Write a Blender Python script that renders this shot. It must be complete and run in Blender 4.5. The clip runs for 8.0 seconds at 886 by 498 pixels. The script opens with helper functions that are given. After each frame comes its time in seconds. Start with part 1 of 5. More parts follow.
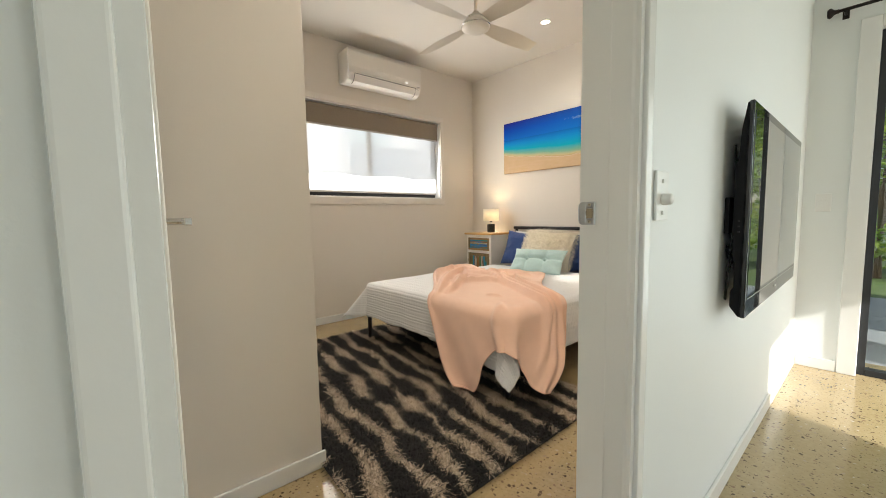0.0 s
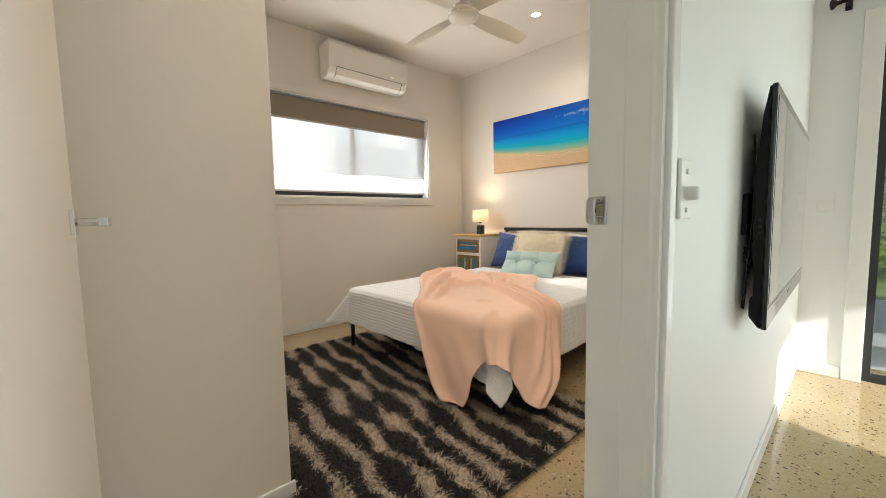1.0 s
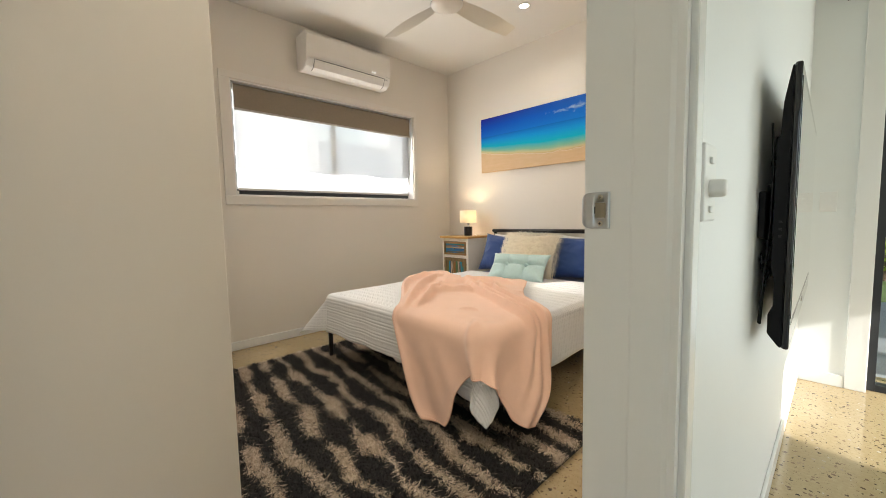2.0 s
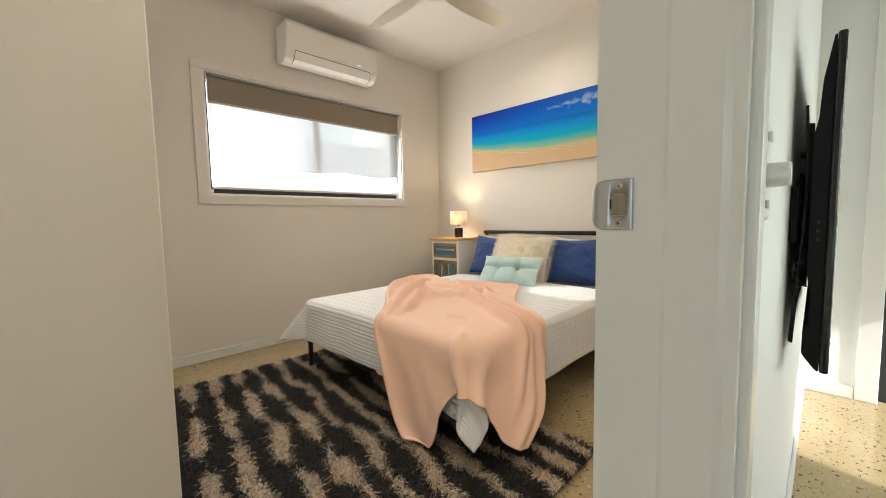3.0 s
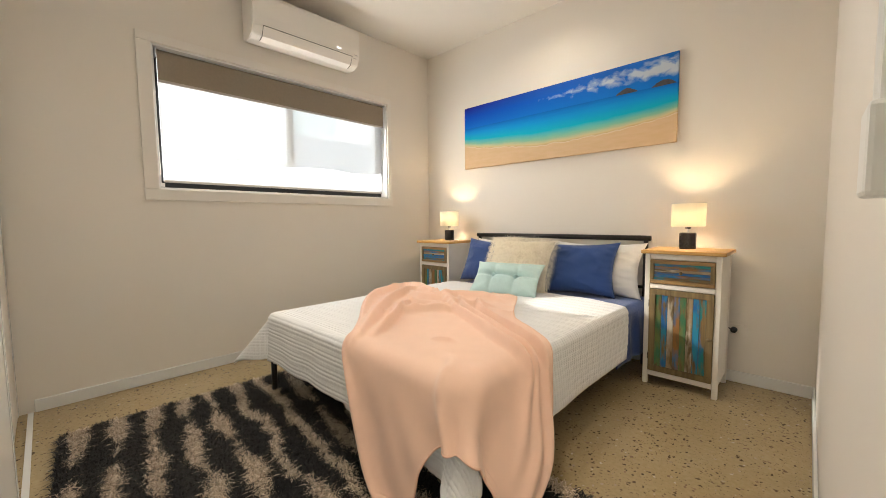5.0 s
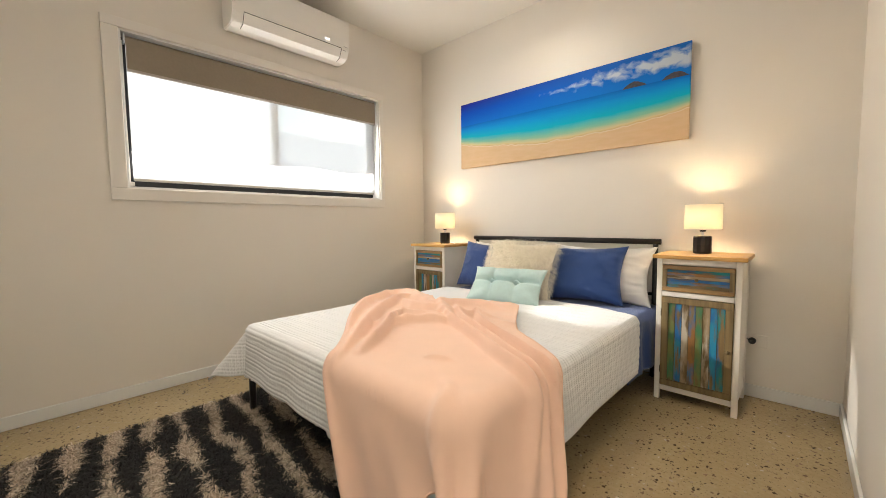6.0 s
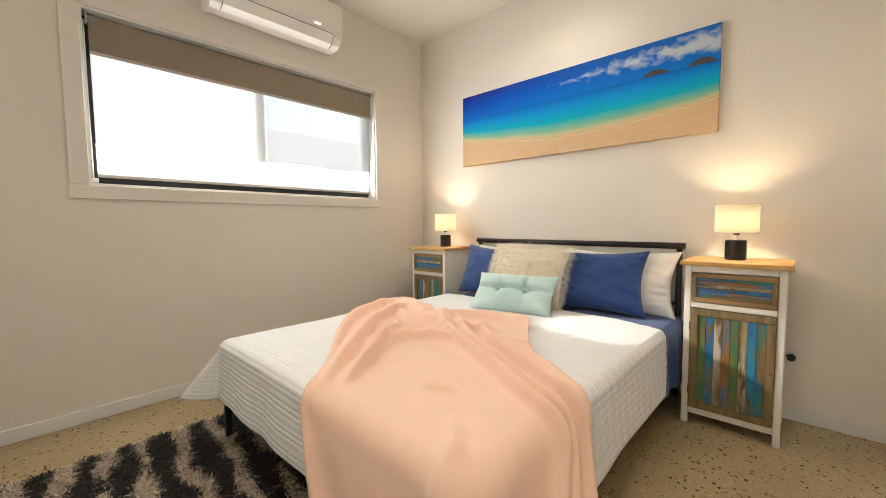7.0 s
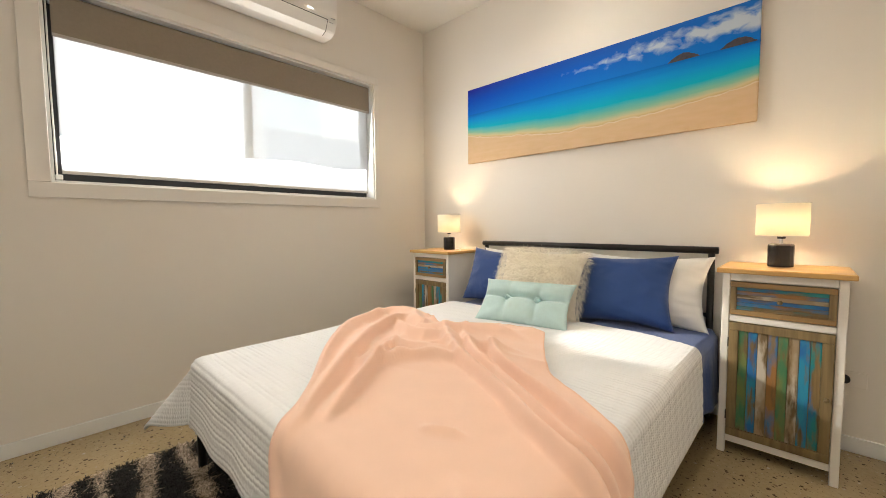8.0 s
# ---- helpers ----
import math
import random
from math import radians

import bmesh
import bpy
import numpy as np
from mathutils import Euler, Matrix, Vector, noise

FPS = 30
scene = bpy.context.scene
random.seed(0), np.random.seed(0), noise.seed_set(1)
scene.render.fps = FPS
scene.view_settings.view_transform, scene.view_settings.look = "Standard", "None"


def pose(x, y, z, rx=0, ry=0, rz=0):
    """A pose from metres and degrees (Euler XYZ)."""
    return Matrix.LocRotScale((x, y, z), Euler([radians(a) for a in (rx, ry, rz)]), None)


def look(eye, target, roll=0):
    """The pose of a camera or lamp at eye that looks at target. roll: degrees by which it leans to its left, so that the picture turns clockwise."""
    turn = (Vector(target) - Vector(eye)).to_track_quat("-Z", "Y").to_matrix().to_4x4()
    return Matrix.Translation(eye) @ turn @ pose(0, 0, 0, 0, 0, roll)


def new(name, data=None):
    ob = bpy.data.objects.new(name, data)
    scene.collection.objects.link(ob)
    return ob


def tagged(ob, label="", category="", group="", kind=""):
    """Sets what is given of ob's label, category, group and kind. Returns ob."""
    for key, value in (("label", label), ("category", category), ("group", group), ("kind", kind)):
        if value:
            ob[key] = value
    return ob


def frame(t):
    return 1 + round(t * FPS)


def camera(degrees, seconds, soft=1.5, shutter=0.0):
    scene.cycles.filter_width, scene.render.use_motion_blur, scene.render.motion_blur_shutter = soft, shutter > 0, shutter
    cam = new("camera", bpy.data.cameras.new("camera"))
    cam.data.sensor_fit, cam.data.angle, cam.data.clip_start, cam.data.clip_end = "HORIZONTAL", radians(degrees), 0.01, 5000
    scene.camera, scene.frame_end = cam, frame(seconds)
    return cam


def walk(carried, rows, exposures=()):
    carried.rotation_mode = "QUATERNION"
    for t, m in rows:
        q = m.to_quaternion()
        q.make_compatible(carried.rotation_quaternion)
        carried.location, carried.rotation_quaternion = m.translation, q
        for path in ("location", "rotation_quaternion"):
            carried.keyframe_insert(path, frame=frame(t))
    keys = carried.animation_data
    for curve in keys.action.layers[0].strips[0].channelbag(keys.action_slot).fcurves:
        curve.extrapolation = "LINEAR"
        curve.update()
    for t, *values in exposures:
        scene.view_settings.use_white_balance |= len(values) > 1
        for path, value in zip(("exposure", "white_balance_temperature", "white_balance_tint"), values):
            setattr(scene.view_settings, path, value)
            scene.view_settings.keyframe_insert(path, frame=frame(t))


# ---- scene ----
cam = camera(98.5, 8.0, soft=0.6)
PATH = [
    (0, (3.579, -3.672, 1.049), (2.078, -2.362, 0.876), -1.0),
    (0.5, (3.522, -3.612, 1.044), (2.038, -2.281, 0.875), -1.0),
    (1, (3.467, -3.546, 1.042), (2.001, -2.195, 0.876), -1.1),
    (1.5, (3.42, -3.466, 1.043), (1.971, -2.097, 0.879), -1.1),
    (3, (3.285, -3.245, 1.037), (1.876, -1.834, 0.882), -1.1),
    (3.5, (3.231, -3.176, 1.032), (1.834, -1.752, 0.882), -0.7),
    (4, (3.167, -3.11, 1.028), (1.784, -1.673, 0.879), -0.7),
    (4.5, (3.108, -3.034, 1.03), (1.723, -1.599, 0.88), -0.6),
    (6, (2.916, -2.818, 1.031), (1.551, -1.362, 0.895), -0.6),
    (6.5, (2.837, -2.742, 1.035), (1.476, -1.283, 0.901), -0.5),
    (7, (2.737, -2.648, 1.036), (1.377, -1.187, 0.905), -0.5),
    (7.5, (2.661, -2.552, 1.039), (1.294, -1.098, 0.911), -0.5),
    (8, (2.583, -2.476, 1.04), (1.208, -1.029, 0.914), -0.5),
]
EXPOSURES = [(0, 0.30), (1.5, 0.32), (3.0, 0.34), (4.5, 0.42), (6.0, 0.52), (8.0, 0.45)]
walk(cam, [(t, look(eye, target, roll)) for t, eye, target, roll in PATH], EXPOSURES)

# ---- world, sun, large lights ----
SUN_WAY = Vector((-1.0, 0.23, -0.504)).normalized()
world = bpy.data.worlds.new("world")
scene.world = world
world.use_nodes = True
wn = world.node_tree
sky = wn.nodes.new("ShaderNodeTexSky")
sky.sky_type, sky.sun_disc = "NISHITA", False
sky.sun_elevation, sky.sun_rotation = radians(26.2), radians(103)
wn.nodes["Background"].inputs[1].default_value = 0.12
wn.links.new(sky.outputs[0], wn.nodes["Background"].inputs[0])
sun = new("sun", bpy.data.lights.new("sun", "SUN"))
sun.data.energy, sun.data.angle, sun.data.color = 5.0, radians(0.5), (1.0, 0.97, 0.92)
sun.matrix_world = look((9, -4, 8), Vector((9, -4, 8)) + SUN_WAY)


def area(name, eye, target, w, h, watts, colour):
    ob = new(name, bpy.data.lights.new(name, "AREA"))
    ob.data.shape, ob.data.size, ob.data.size_y = "RECTANGLE", w, h
    ob.data.energy, ob.data.color = watts, colour
    ob.matrix_world = look(eye, target)
    return ob


area("daylight_garden_door", (4.84, 0.1, 1.05), (4.84, -3, 1.0), 1.6, 2.0, 24, (0.93, 1.0, 0.97))
# unseen opening on the sunny side, assumed from where the sun falls
area("daylight_unseen_side", (7.2, -1.28, 1.05), (3, -1.6, 0.9), 1.4, 2.0, 18, (0.95, 1.0, 1.0))
# fill from behind, added to brighten the living room; no window is known there
area("unseen_back_fill", (5.2, -7.1, 1.35), (5.0, -3.0, 1.2), 3.2, 1.9, 14, (0.95, 1.0, 1.0))
area("daylight_bedroom_window", (-0.05, -1.5, 1.645), (2.0, -1.5, 1.43), 1.8, 0.6, 18, (1.0, 0.97, 0.92))


def glint_stand_in(eye, target, degrees, watts):
    """Added spot lamp on the room side of the blinds. It stands in for sunlight thrown back by the pane of the house
    next door: a narrow beam from the bedroom window's opening on to the bed.
    """
    ob = new("glint_stand_in_spot", bpy.data.lights.new("glint_stand_in_spot", "SPOT"))
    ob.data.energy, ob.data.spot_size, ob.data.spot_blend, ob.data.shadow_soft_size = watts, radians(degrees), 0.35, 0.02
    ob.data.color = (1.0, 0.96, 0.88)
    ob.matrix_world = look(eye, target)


glint_stand_in((-0.02, -1.62, 1.76), (2.53, -0.47, 0.33), 13, 215)


# ---- materials ----
def material(name, colour=(0.8, 0.8, 0.8), rough=0.5, metal=0.0, grain=0.0, grain_size=200.0, tone=0.0, tone_size=2.5, coat=0.0):
    m = bpy.data.materials.new(name)
    m.use_nodes = True
    nt = m.node_tree
    b = nt.nodes["Principled BSDF"]
    b.inputs["Base Color"].default_value = (*colour, 1)
    b.inputs["Roughness"].default_value = rough
    b.inputs["Metallic"].default_value = metal
    b.inputs["Coat Weight"].default_value = coat
    tc = nt.nodes.new("ShaderNodeTexCoord")
    if tone:
        n = nt.nodes.new("ShaderNodeTexNoise")
        n.inputs["Scale"].default_value, n.inputs["Detail"].default_value = tone_size, 5
        nt.links.new(tc.outputs["Object"], n.inputs["Vector"])
        r = nt.nodes.new("ShaderNodeMapRange")
        r.inputs["To Min"].default_value, r.inputs["To Max"].default_value = 1 - tone, 1 + tone
        nt.links.new(n.outputs[0], r.inputs["Value"])
        h = nt.nodes.new("ShaderNodeHueSaturation")
        h.inputs["Color"].default_value = (*colour, 1)
        nt.links.new(r.outputs[0], h.inputs["Value"])
        nt.links.new(h.outputs[0], b.inputs["Base Color"])
    if grain:
        n = nt.nodes.new("ShaderNodeTexNoise")
        n.inputs["Scale"].default_value, n.inputs["Detail"].default_value = grain_size, 3
        nt.links.new(tc.outputs["Object"], n.inputs["Vector"])
        bump = nt.nodes.new("ShaderNodeBump")
        bump.inputs["Strength"].default_value, bump.inputs["Distance"].default_value = grain, 0.002
        nt.links.new(n.outputs[0], bump.inputs["Height"])
        nt.links.new(bump.outputs[0], b.inputs["Normal"])
    return m


def nodes_of(m):
    return m.node_tree, m.node_tree.nodes["Principled BSDF"]


def ramp(nt, stops, interpolation="LINEAR"):
    r = nt.nodes.new("ShaderNodeValToRGB")
    r.color_ramp.interpolation = interpolation
    while len(r.color_ramp.elements) < len(stops):
        r.color_ramp.elements.new(0.5)
    for e, (p, c) in zip(r.color_ramp.elements, stops):
        e.position, e.color = p, (*c, 1)
    return r


def math_node(nt, op, a, b=None):
    n = nt.nodes.new("ShaderNodeMath")
    n.operation = op
    for k, v in enumerate((a, b)):
        if v is None:
            continue
        if isinstance(v, (int, float)):
            n.inputs[k].default_value = v
        else:
            nt.links.new(v, n.inputs[k])
    return n.outputs[0]


def mix_colour(nt, fac, a, b):
    n = nt.nodes.new("ShaderNodeMix")
    n.data_type = "RGBA"
    for k, v in ((0, fac), (6, a), (7, b)):
        if isinstance(v, tuple):
            n.inputs[k].default_value = (*v, 1)
        elif isinstance(v, (int, float)):
            n.inputs[k].default_value = v
        else:
            nt.links.new(v, n.inputs[k])
    return n.outputs[2]


WALL = material("wall_paint", (0.78, 0.735, 0.67), 0.55, grain=0.12, grain_size=260, tone=0.025, tone_size=1.4)
WALL_LIVING = material("living_wall_paint", (0.80, 0.82, 0.81), 0.5, grain=0.12, grain_size=260, tone=0.025, tone_size=1.4)
CEILING = material("ceiling_paint", (0.8, 0.77, 0.71), 0.7, grain=0.1, grain_size=300, tone=0.02)
TRIM = material("gloss_trim_paint", (0.79, 0.79, 0.77), 0.25, grain=0.06, grain_size=90, tone=0.02, tone_size=6)
WINDOW_TRIM = material("window_trim_paint", (0.79, 0.755, 0.70), 0.4, grain=0.06, grain_size=90, tone=0.02, tone_size=6)
DOOR = material("door_paint", (0.8, 0.76, 0.69), 0.38, grain=0.1, grain_size=120, tone=0.02, tone_size=4)
ALU = material("black_aluminium", (0.03, 0.032, 0.035), 0.4, 0.3, grain=0.05)
TAUPE = material("taupe_blockout_fabric", (0.290, 0.239, 0.181), 0.8, grain=0.5, grain_size=900, tone=0.08, tone_size=60)
PLASTIC = material("white_plastic", (0.82, 0.79, 0.74), 0.3, tone=0.015)
SWITCH = material("switch_plastic", (0.8, 0.8, 0.78), 0.3, tone=0.015)
DARK_GAP = material("dark_gap", (0.03, 0.03, 0.03), 0.7)
STEEL = material("brushed_steel", (0.62, 0.64, 0.66), 0.32, 1.0, grain=0.15, grain_size=400, tone=0.12, tone_size=90)
STRIKE = material("worn_strike_steel", (0.432, 0.454, 0.475), 0.3, 1.0, grain=0.02, grain_size=300, tone=0.1, tone_size=120)
CHROME = material("satin_chrome", (0.75, 0.75, 0.76), 0.18, 1.0, tone=0.04, tone_size=40)
BRASS = material("screw_steel", (0.5, 0.46, 0.38), 0.35, 1.0, tone=0.2, tone_size=300)
TV_BLACK = material("gloss_black_plastic", (0.005, 0.005, 0.006), 0.03)
nodes_of(TV_BLACK)[1].inputs["Specular IOR Level"].default_value = 0.6
TV_BACK = material("matt_black_plastic", (0.005, 0.005, 0.006), 0.5, grain=0.2, grain_size=700)
nodes_of(TV_BACK)[1].inputs["Specular IOR Level"].default_value = 0.18
SCREEN = material("tv_screen", (0.012, 0.013, 0.014), 0.02, coat=1.0)
nodes_of(SCREEN)[1].inputs["Coat IOR"].default_value, nodes_of(SCREEN)[1].inputs["Coat Roughness"].default_value = 1.9, 0.01
BED_METAL = material("black_bed_metal", (0.022, 0.02, 0.02), 0.35, 0.4, grain=0.08, tone=0.15, tone_size=30)
BLUE = material("navy_blue_cotton", (0.013, 0.052, 0.205), 0.8, grain=0.35, grain_size=900, tone=0.14, tone_size=7)
WHITE_COTTON = material("white_cotton", (0.8, 0.78, 0.75), 0.85, grain=0.3, grain_size=700, tone=0.03, tone_size=5)
TEAL = material("pale_aqua_linen", (0.53, 0.71, 0.70), 0.9, grain=0.5, grain_size=1100, tone=0.07, tone_size=40)
PEACH = material("peach_fleece", (0.89, 0.60, 0.455), 0.95, grain=0.55, grain_size=900, tone=0.05, tone_size=14)
PEACH_HEM = material("peach_hem_stitch", (0.87, 0.56, 0.41), 0.95, grain=0.4, grain_size=900, tone=0.1, tone_size=200)
for m in (PEACH, BLUE, TEAL, WHITE_COTTON):
    nodes_of(m)[1].inputs["Sheen Weight"].default_value = 0.25
FUR = material("cream_faux_fur", (0.92, 0.87, 0.77), 0.9, tone=0.1, tone_size=35)
FUR_HAIR = bpy.data.materials.new("cream_fur_hair")
FUR_HAIR.use_nodes = True
fn = FUR_HAIR.node_tree
fn.nodes.remove(fn.nodes["Principled BSDF"])
fd, ft, fm = fn.nodes.new("ShaderNodeBsdfDiffuse"), fn.nodes.new("ShaderNodeBsdfTranslucent"), fn.nodes.new("ShaderNodeMixShader")
fd.inputs[0].default_value, ft.inputs[0].default_value = (0.96, 0.92, 0.83, 1), (0.96, 0.91, 0.8, 1)
fn.links.new(fd.outputs[0], fm.inputs[1]), fn.links.new(ft.outputs[0], fm.inputs[2]), fn.links.new(fm.outputs[0], fn.nodes["Material Output"].inputs[0])
NS_WHITE = material("worn_white_paint", (0.8, 0.76, 0.69), 0.5, grain=0.25, grain_size=60, tone=0.04, tone_size=12)
BLACK_GLAZE = material("black_glazed_ceramic", (0.012, 0.01, 0.01), 0.25, grain=0.2, grain_size=40)
RUBBER = material("black_cable_rubber", (0.015, 0.015, 0.015), 0.5)
MATTRESS_BASE = material("dark_bed_base", (0.05, 0.045, 0.04), 0.9, tone=0.1)


def concrete():
    m = material("polished_concrete", (0.3, 0.24, 0.15), 0.1)
    nt, b = nodes_of(m)
    tc = nt.nodes.new("ShaderNodeTexCoord")
    n1 = nt.nodes.new("ShaderNodeTexNoise")
    n1.inputs["Scale"].default_value, n1.inputs["Detail"].default_value = 1.6, 8
    n2 = nt.nodes.new("ShaderNodeTexNoise")
    n2.inputs["Scale"].default_value, n2.inputs["Detail"].default_value = 60, 4
    v = nt.nodes.new("ShaderNodeTexVoronoi")
    v.inputs["Scale"].default_value, v.inputs["Randomness"].default_value = 66, 1.0
    v2 = nt.nodes.new("ShaderNodeTexVoronoi")
    v2.inputs["Scale"].default_value = 140
    # warped stones, so that the specks are angular and uneven
    warp = nt.nodes.new("ShaderNodeVectorMath")
    warp.operation = "MULTIPLY_ADD"
    n3 = nt.nodes.new("ShaderNodeTexNoise")
    n3.inputs["Scale"].default_value = 70
    warp.inputs[1].default_value = (0.02, 0.02, 0.02)
    nt.links.new(tc.outputs["Object"], n3.inputs["Vector"])
    nt.links.new(n3.outputs[1], warp.inputs[0])
    nt.links.new(tc.outputs["Object"], warp.inputs[2])
    for t in (n1, n2):
        nt.links.new(tc.outputs["Object"], t.inputs["Vector"])
    for t in (v, v2):
        nt.links.new(warp.outputs[0], t.inputs["Vector"])
    base = ramp(nt, [(0.3, (0.34, 0.255, 0.13)), (0.5, (0.42, 0.32, 0.175)), (0.72, (0.50, 0.395, 0.235))])
    nt.links.new(math_node(nt, "ADD", math_node(nt, "MULTIPLY", n1.outputs[0], 0.6), math_node(nt, "MULTIPLY", n2.outputs[0], 0.4)), base.inputs[0])
    sep = nt.nodes.new("ShaderNodeSeparateColor")
    nt.links.new(v.outputs["Color"], sep.inputs[0])
    # a stone where the cell's own number is high and the point is near the cell's middle
    chosen = math_node(nt, "GREATER_THAN", sep.outputs[0], 0.5)
    near = math_node(nt, "LESS_THAN", v.outputs["Distance"], math_node(nt, "MULTIPLY", sep.outputs[1], 0.48))
    stone = math_node(nt, "MULTIPLY", chosen, near)
    tint = ramp(nt, [(0.0, (0.055, 0.038, 0.025)), (0.55, (0.11, 0.075, 0.045)), (0.8, (0.30, 0.2, 0.12)), (1.0, (0.62, 0.55, 0.44))])
    nt.links.new(sep.outputs[2], tint.inputs[0])
    sep2 = nt.nodes.new("ShaderNodeSeparateColor")
    nt.links.new(v2.outputs["Color"], sep2.inputs[0])
    small = math_node(nt, "MULTIPLY", math_node(nt, "GREATER_THAN", sep2.outputs[0], 0.8), math_node(nt, "LESS_THAN", v2.outputs["Distance"], 0.3))
    c = mix_colour(nt, math_node(nt, "MULTIPLY", small, 0.7), base.outputs[0], (0.14, 0.095, 0.055))
    c = mix_colour(nt, stone, c, tint.outputs[0])
    nt.links.new(c, b.inputs["Base Color"])
    r = nt.nodes.new("ShaderNodeMapRange")
    r.inputs["To Min"].default_value, r.inputs["To Max"].default_value = 0.06, 0.16
    nt.links.new(n1.outputs[0], r.inputs["Value"])
    nt.links.new(r.outputs[0], b.inputs["Roughness"])
    return m


CONCRETE = concrete()


def glass():
    m = bpy.data.materials.new("window_glass")
    m.use_nodes = True
    nt, b = nodes_of(m)
    b.inputs["Base Color"].default_value = (0.97, 0.99, 0.98, 1)
    b.inputs["Roughness"].default_value = 0.0
    b.inputs["Transmission Weight"].default_value = 1.0
    b.inputs["IOR"].default_value = 1.45
    return m


GLASS = glass()


def sunscreen():
    m = bpy.data.materials.new("white_sunscreen_mesh")
    m.use_nodes = True
    nt = m.node_tree
    nt.nodes.remove(nt.nodes["Principled BSDF"])
    out = nt.nodes["Material Output"]
    tr, clear, diff = nt.nodes.new("ShaderNodeBsdfTranslucent"), nt.nodes.new("ShaderNodeBsdfTransparent"), nt.nodes.new("ShaderNodeBsdfDiffuse")
    tr.inputs[0].default_value = diff.inputs[0].default_value = (0.9, 0.9, 0.9, 1)
    a, b = nt.nodes.new("ShaderNodeMixShader"), nt.nodes.new("ShaderNodeMixShader")
    a.inputs[0].default_value, b.inputs[0].default_value = 0.3, 0.24
    nt.links.new(tr.outputs[0], a.inputs[1]), nt.links.new(diff.outputs[0], a.inputs[2])
    nt.links.new(a.outputs[0], b.inputs[1]), nt.links.new(clear.outputs[0], b.inputs[2])
    nt.links.new(b.outputs[0], out.inputs[0])
    return m


SUNSCREEN = sunscreen()


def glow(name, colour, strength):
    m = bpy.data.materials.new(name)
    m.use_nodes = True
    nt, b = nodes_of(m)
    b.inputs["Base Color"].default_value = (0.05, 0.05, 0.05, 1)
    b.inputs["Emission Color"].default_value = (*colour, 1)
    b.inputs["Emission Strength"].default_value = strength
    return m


def shade_cloth():
    m = bpy.data.materials.new("cream_lampshade_cloth")
    m.use_nodes = True
    nt = m.node_tree
    nt.nodes.remove(nt.nodes["Principled BSDF"])
    tr, diff, mixn = nt.nodes.new("ShaderNodeBsdfTranslucent"), nt.nodes.new("ShaderNodeBsdfDiffuse"), nt.nodes.new("ShaderNodeMixShader")
    tr.inputs[0].default_value, diff.inputs[0].default_value = (0.97, 0.92, 0.8, 1), (0.88, 0.85, 0.78, 1)
    mixn.inputs[0].default_value = 0.4
    nt.links.new(tr.outputs[0], mixn.inputs[1]), nt.links.new(diff.outputs[0], mixn.inputs[2])
    nt.links.new(mixn.outputs[0], nt.nodes["Material Output"].inputs[0])
    return m


SHADE = shade_cloth()
LED = glow("downlight_led", (1.0, 0.93, 0.8), 18)
SILVER_LOGO = material("silver_badge", (0.7, 0.7, 0.72), 0.25, 0.8)


def ribbed_cotton():
    m = material("white_ribbed_coverlet", (0.80, 0.80, 0.80), 0.85)
    nt, b = nodes_of(m)
    uv = nt.nodes.new("ShaderNodeUVMap")
    uv.uv_map = "UVMap"
    w = nt.nodes.new("ShaderNodeTexWave")
    w.bands_direction = "Y"
    w.inputs["Scale"].default_value, w.inputs["Distortion"].default_value = 19.0, 0.5
    w.inputs["Detail"].default_value, w.inputs["Detail Scale"].default_value = 1, 3
    w2 = nt.nodes.new("ShaderNodeTexWave")
    w2.bands_direction = "X"
    w2.inputs["Scale"].default_value, w2.inputs["Distortion"].default_value = 40.0, 1.0
    for t in (w, w2):
        nt.links.new(uv.outputs[0], t.inputs["Vector"])
    hgt = math_node(nt, "ADD", math_node(nt, "MULTIPLY", w.outputs["Fac"], 0.35), math_node(nt, "MULTIPLY", w2.outputs["Fac"], 0.3))
    bump = nt.nodes.new("ShaderNodeBump")
    bump.inputs["Strength"].default_value, bump.inputs["Distance"].default_value = 0.7, 0.003
    nt.links.new(hgt, bump.inputs["Height"])
    nt.links.new(bump.outputs[0], b.inputs["Normal"])
    b.inputs["Sheen Weight"].default_value = 0.15
    return m


RIBBED = ribbed_cotton()


def timber(name, light, dark, rough=0.45, along="X", scale=1.0):
    m = material(name, light, rough)
    nt, b = nodes_of(m)
    tc = nt.nodes.new("ShaderNodeTexCoord")
    mp = nt.nodes.new("ShaderNodeMapping")
    mp.inputs["Scale"].default_value = {"X": (3, 40, 40), "Z": (40, 40, 3)}[along]
    n = nt.nodes.new("ShaderNodeTexNoise")
    n.inputs["Scale"].default_value, n.inputs["Detail"].default_value, n.inputs["Distortion"].default_value = scale, 7, 0.8
    nt.links.new(tc.outputs["Object"], mp.inputs[0]), nt.links.new(mp.outputs[0], n.inputs["Vector"])
    r = ramp(nt, [(0.3, dark), (0.65, light)])
    nt.links.new(n.outputs[0], r.inputs[0])
    nt.links.new(r.outputs[0], b.inputs["Base Color"])
    bump = nt.nodes.new("ShaderNodeBump")
    bump.inputs["Strength"].default_value, bump.inputs["Distance"].default_value = 0.3, 0.002
    nt.links.new(n.outputs[0], bump.inputs["Height"]), nt.links.new(bump.outputs[0], b.inputs["Normal"])
    return m


PINE = timber("honey_pine", (0.62, 0.38, 0.13), (0.42, 0.22, 0.06), 0.35)
FRAME_WOOD = timber("olive_brown_stained_wood", (0.24, 0.17, 0.075), (0.12, 0.08, 0.035), 0.5, "Z")


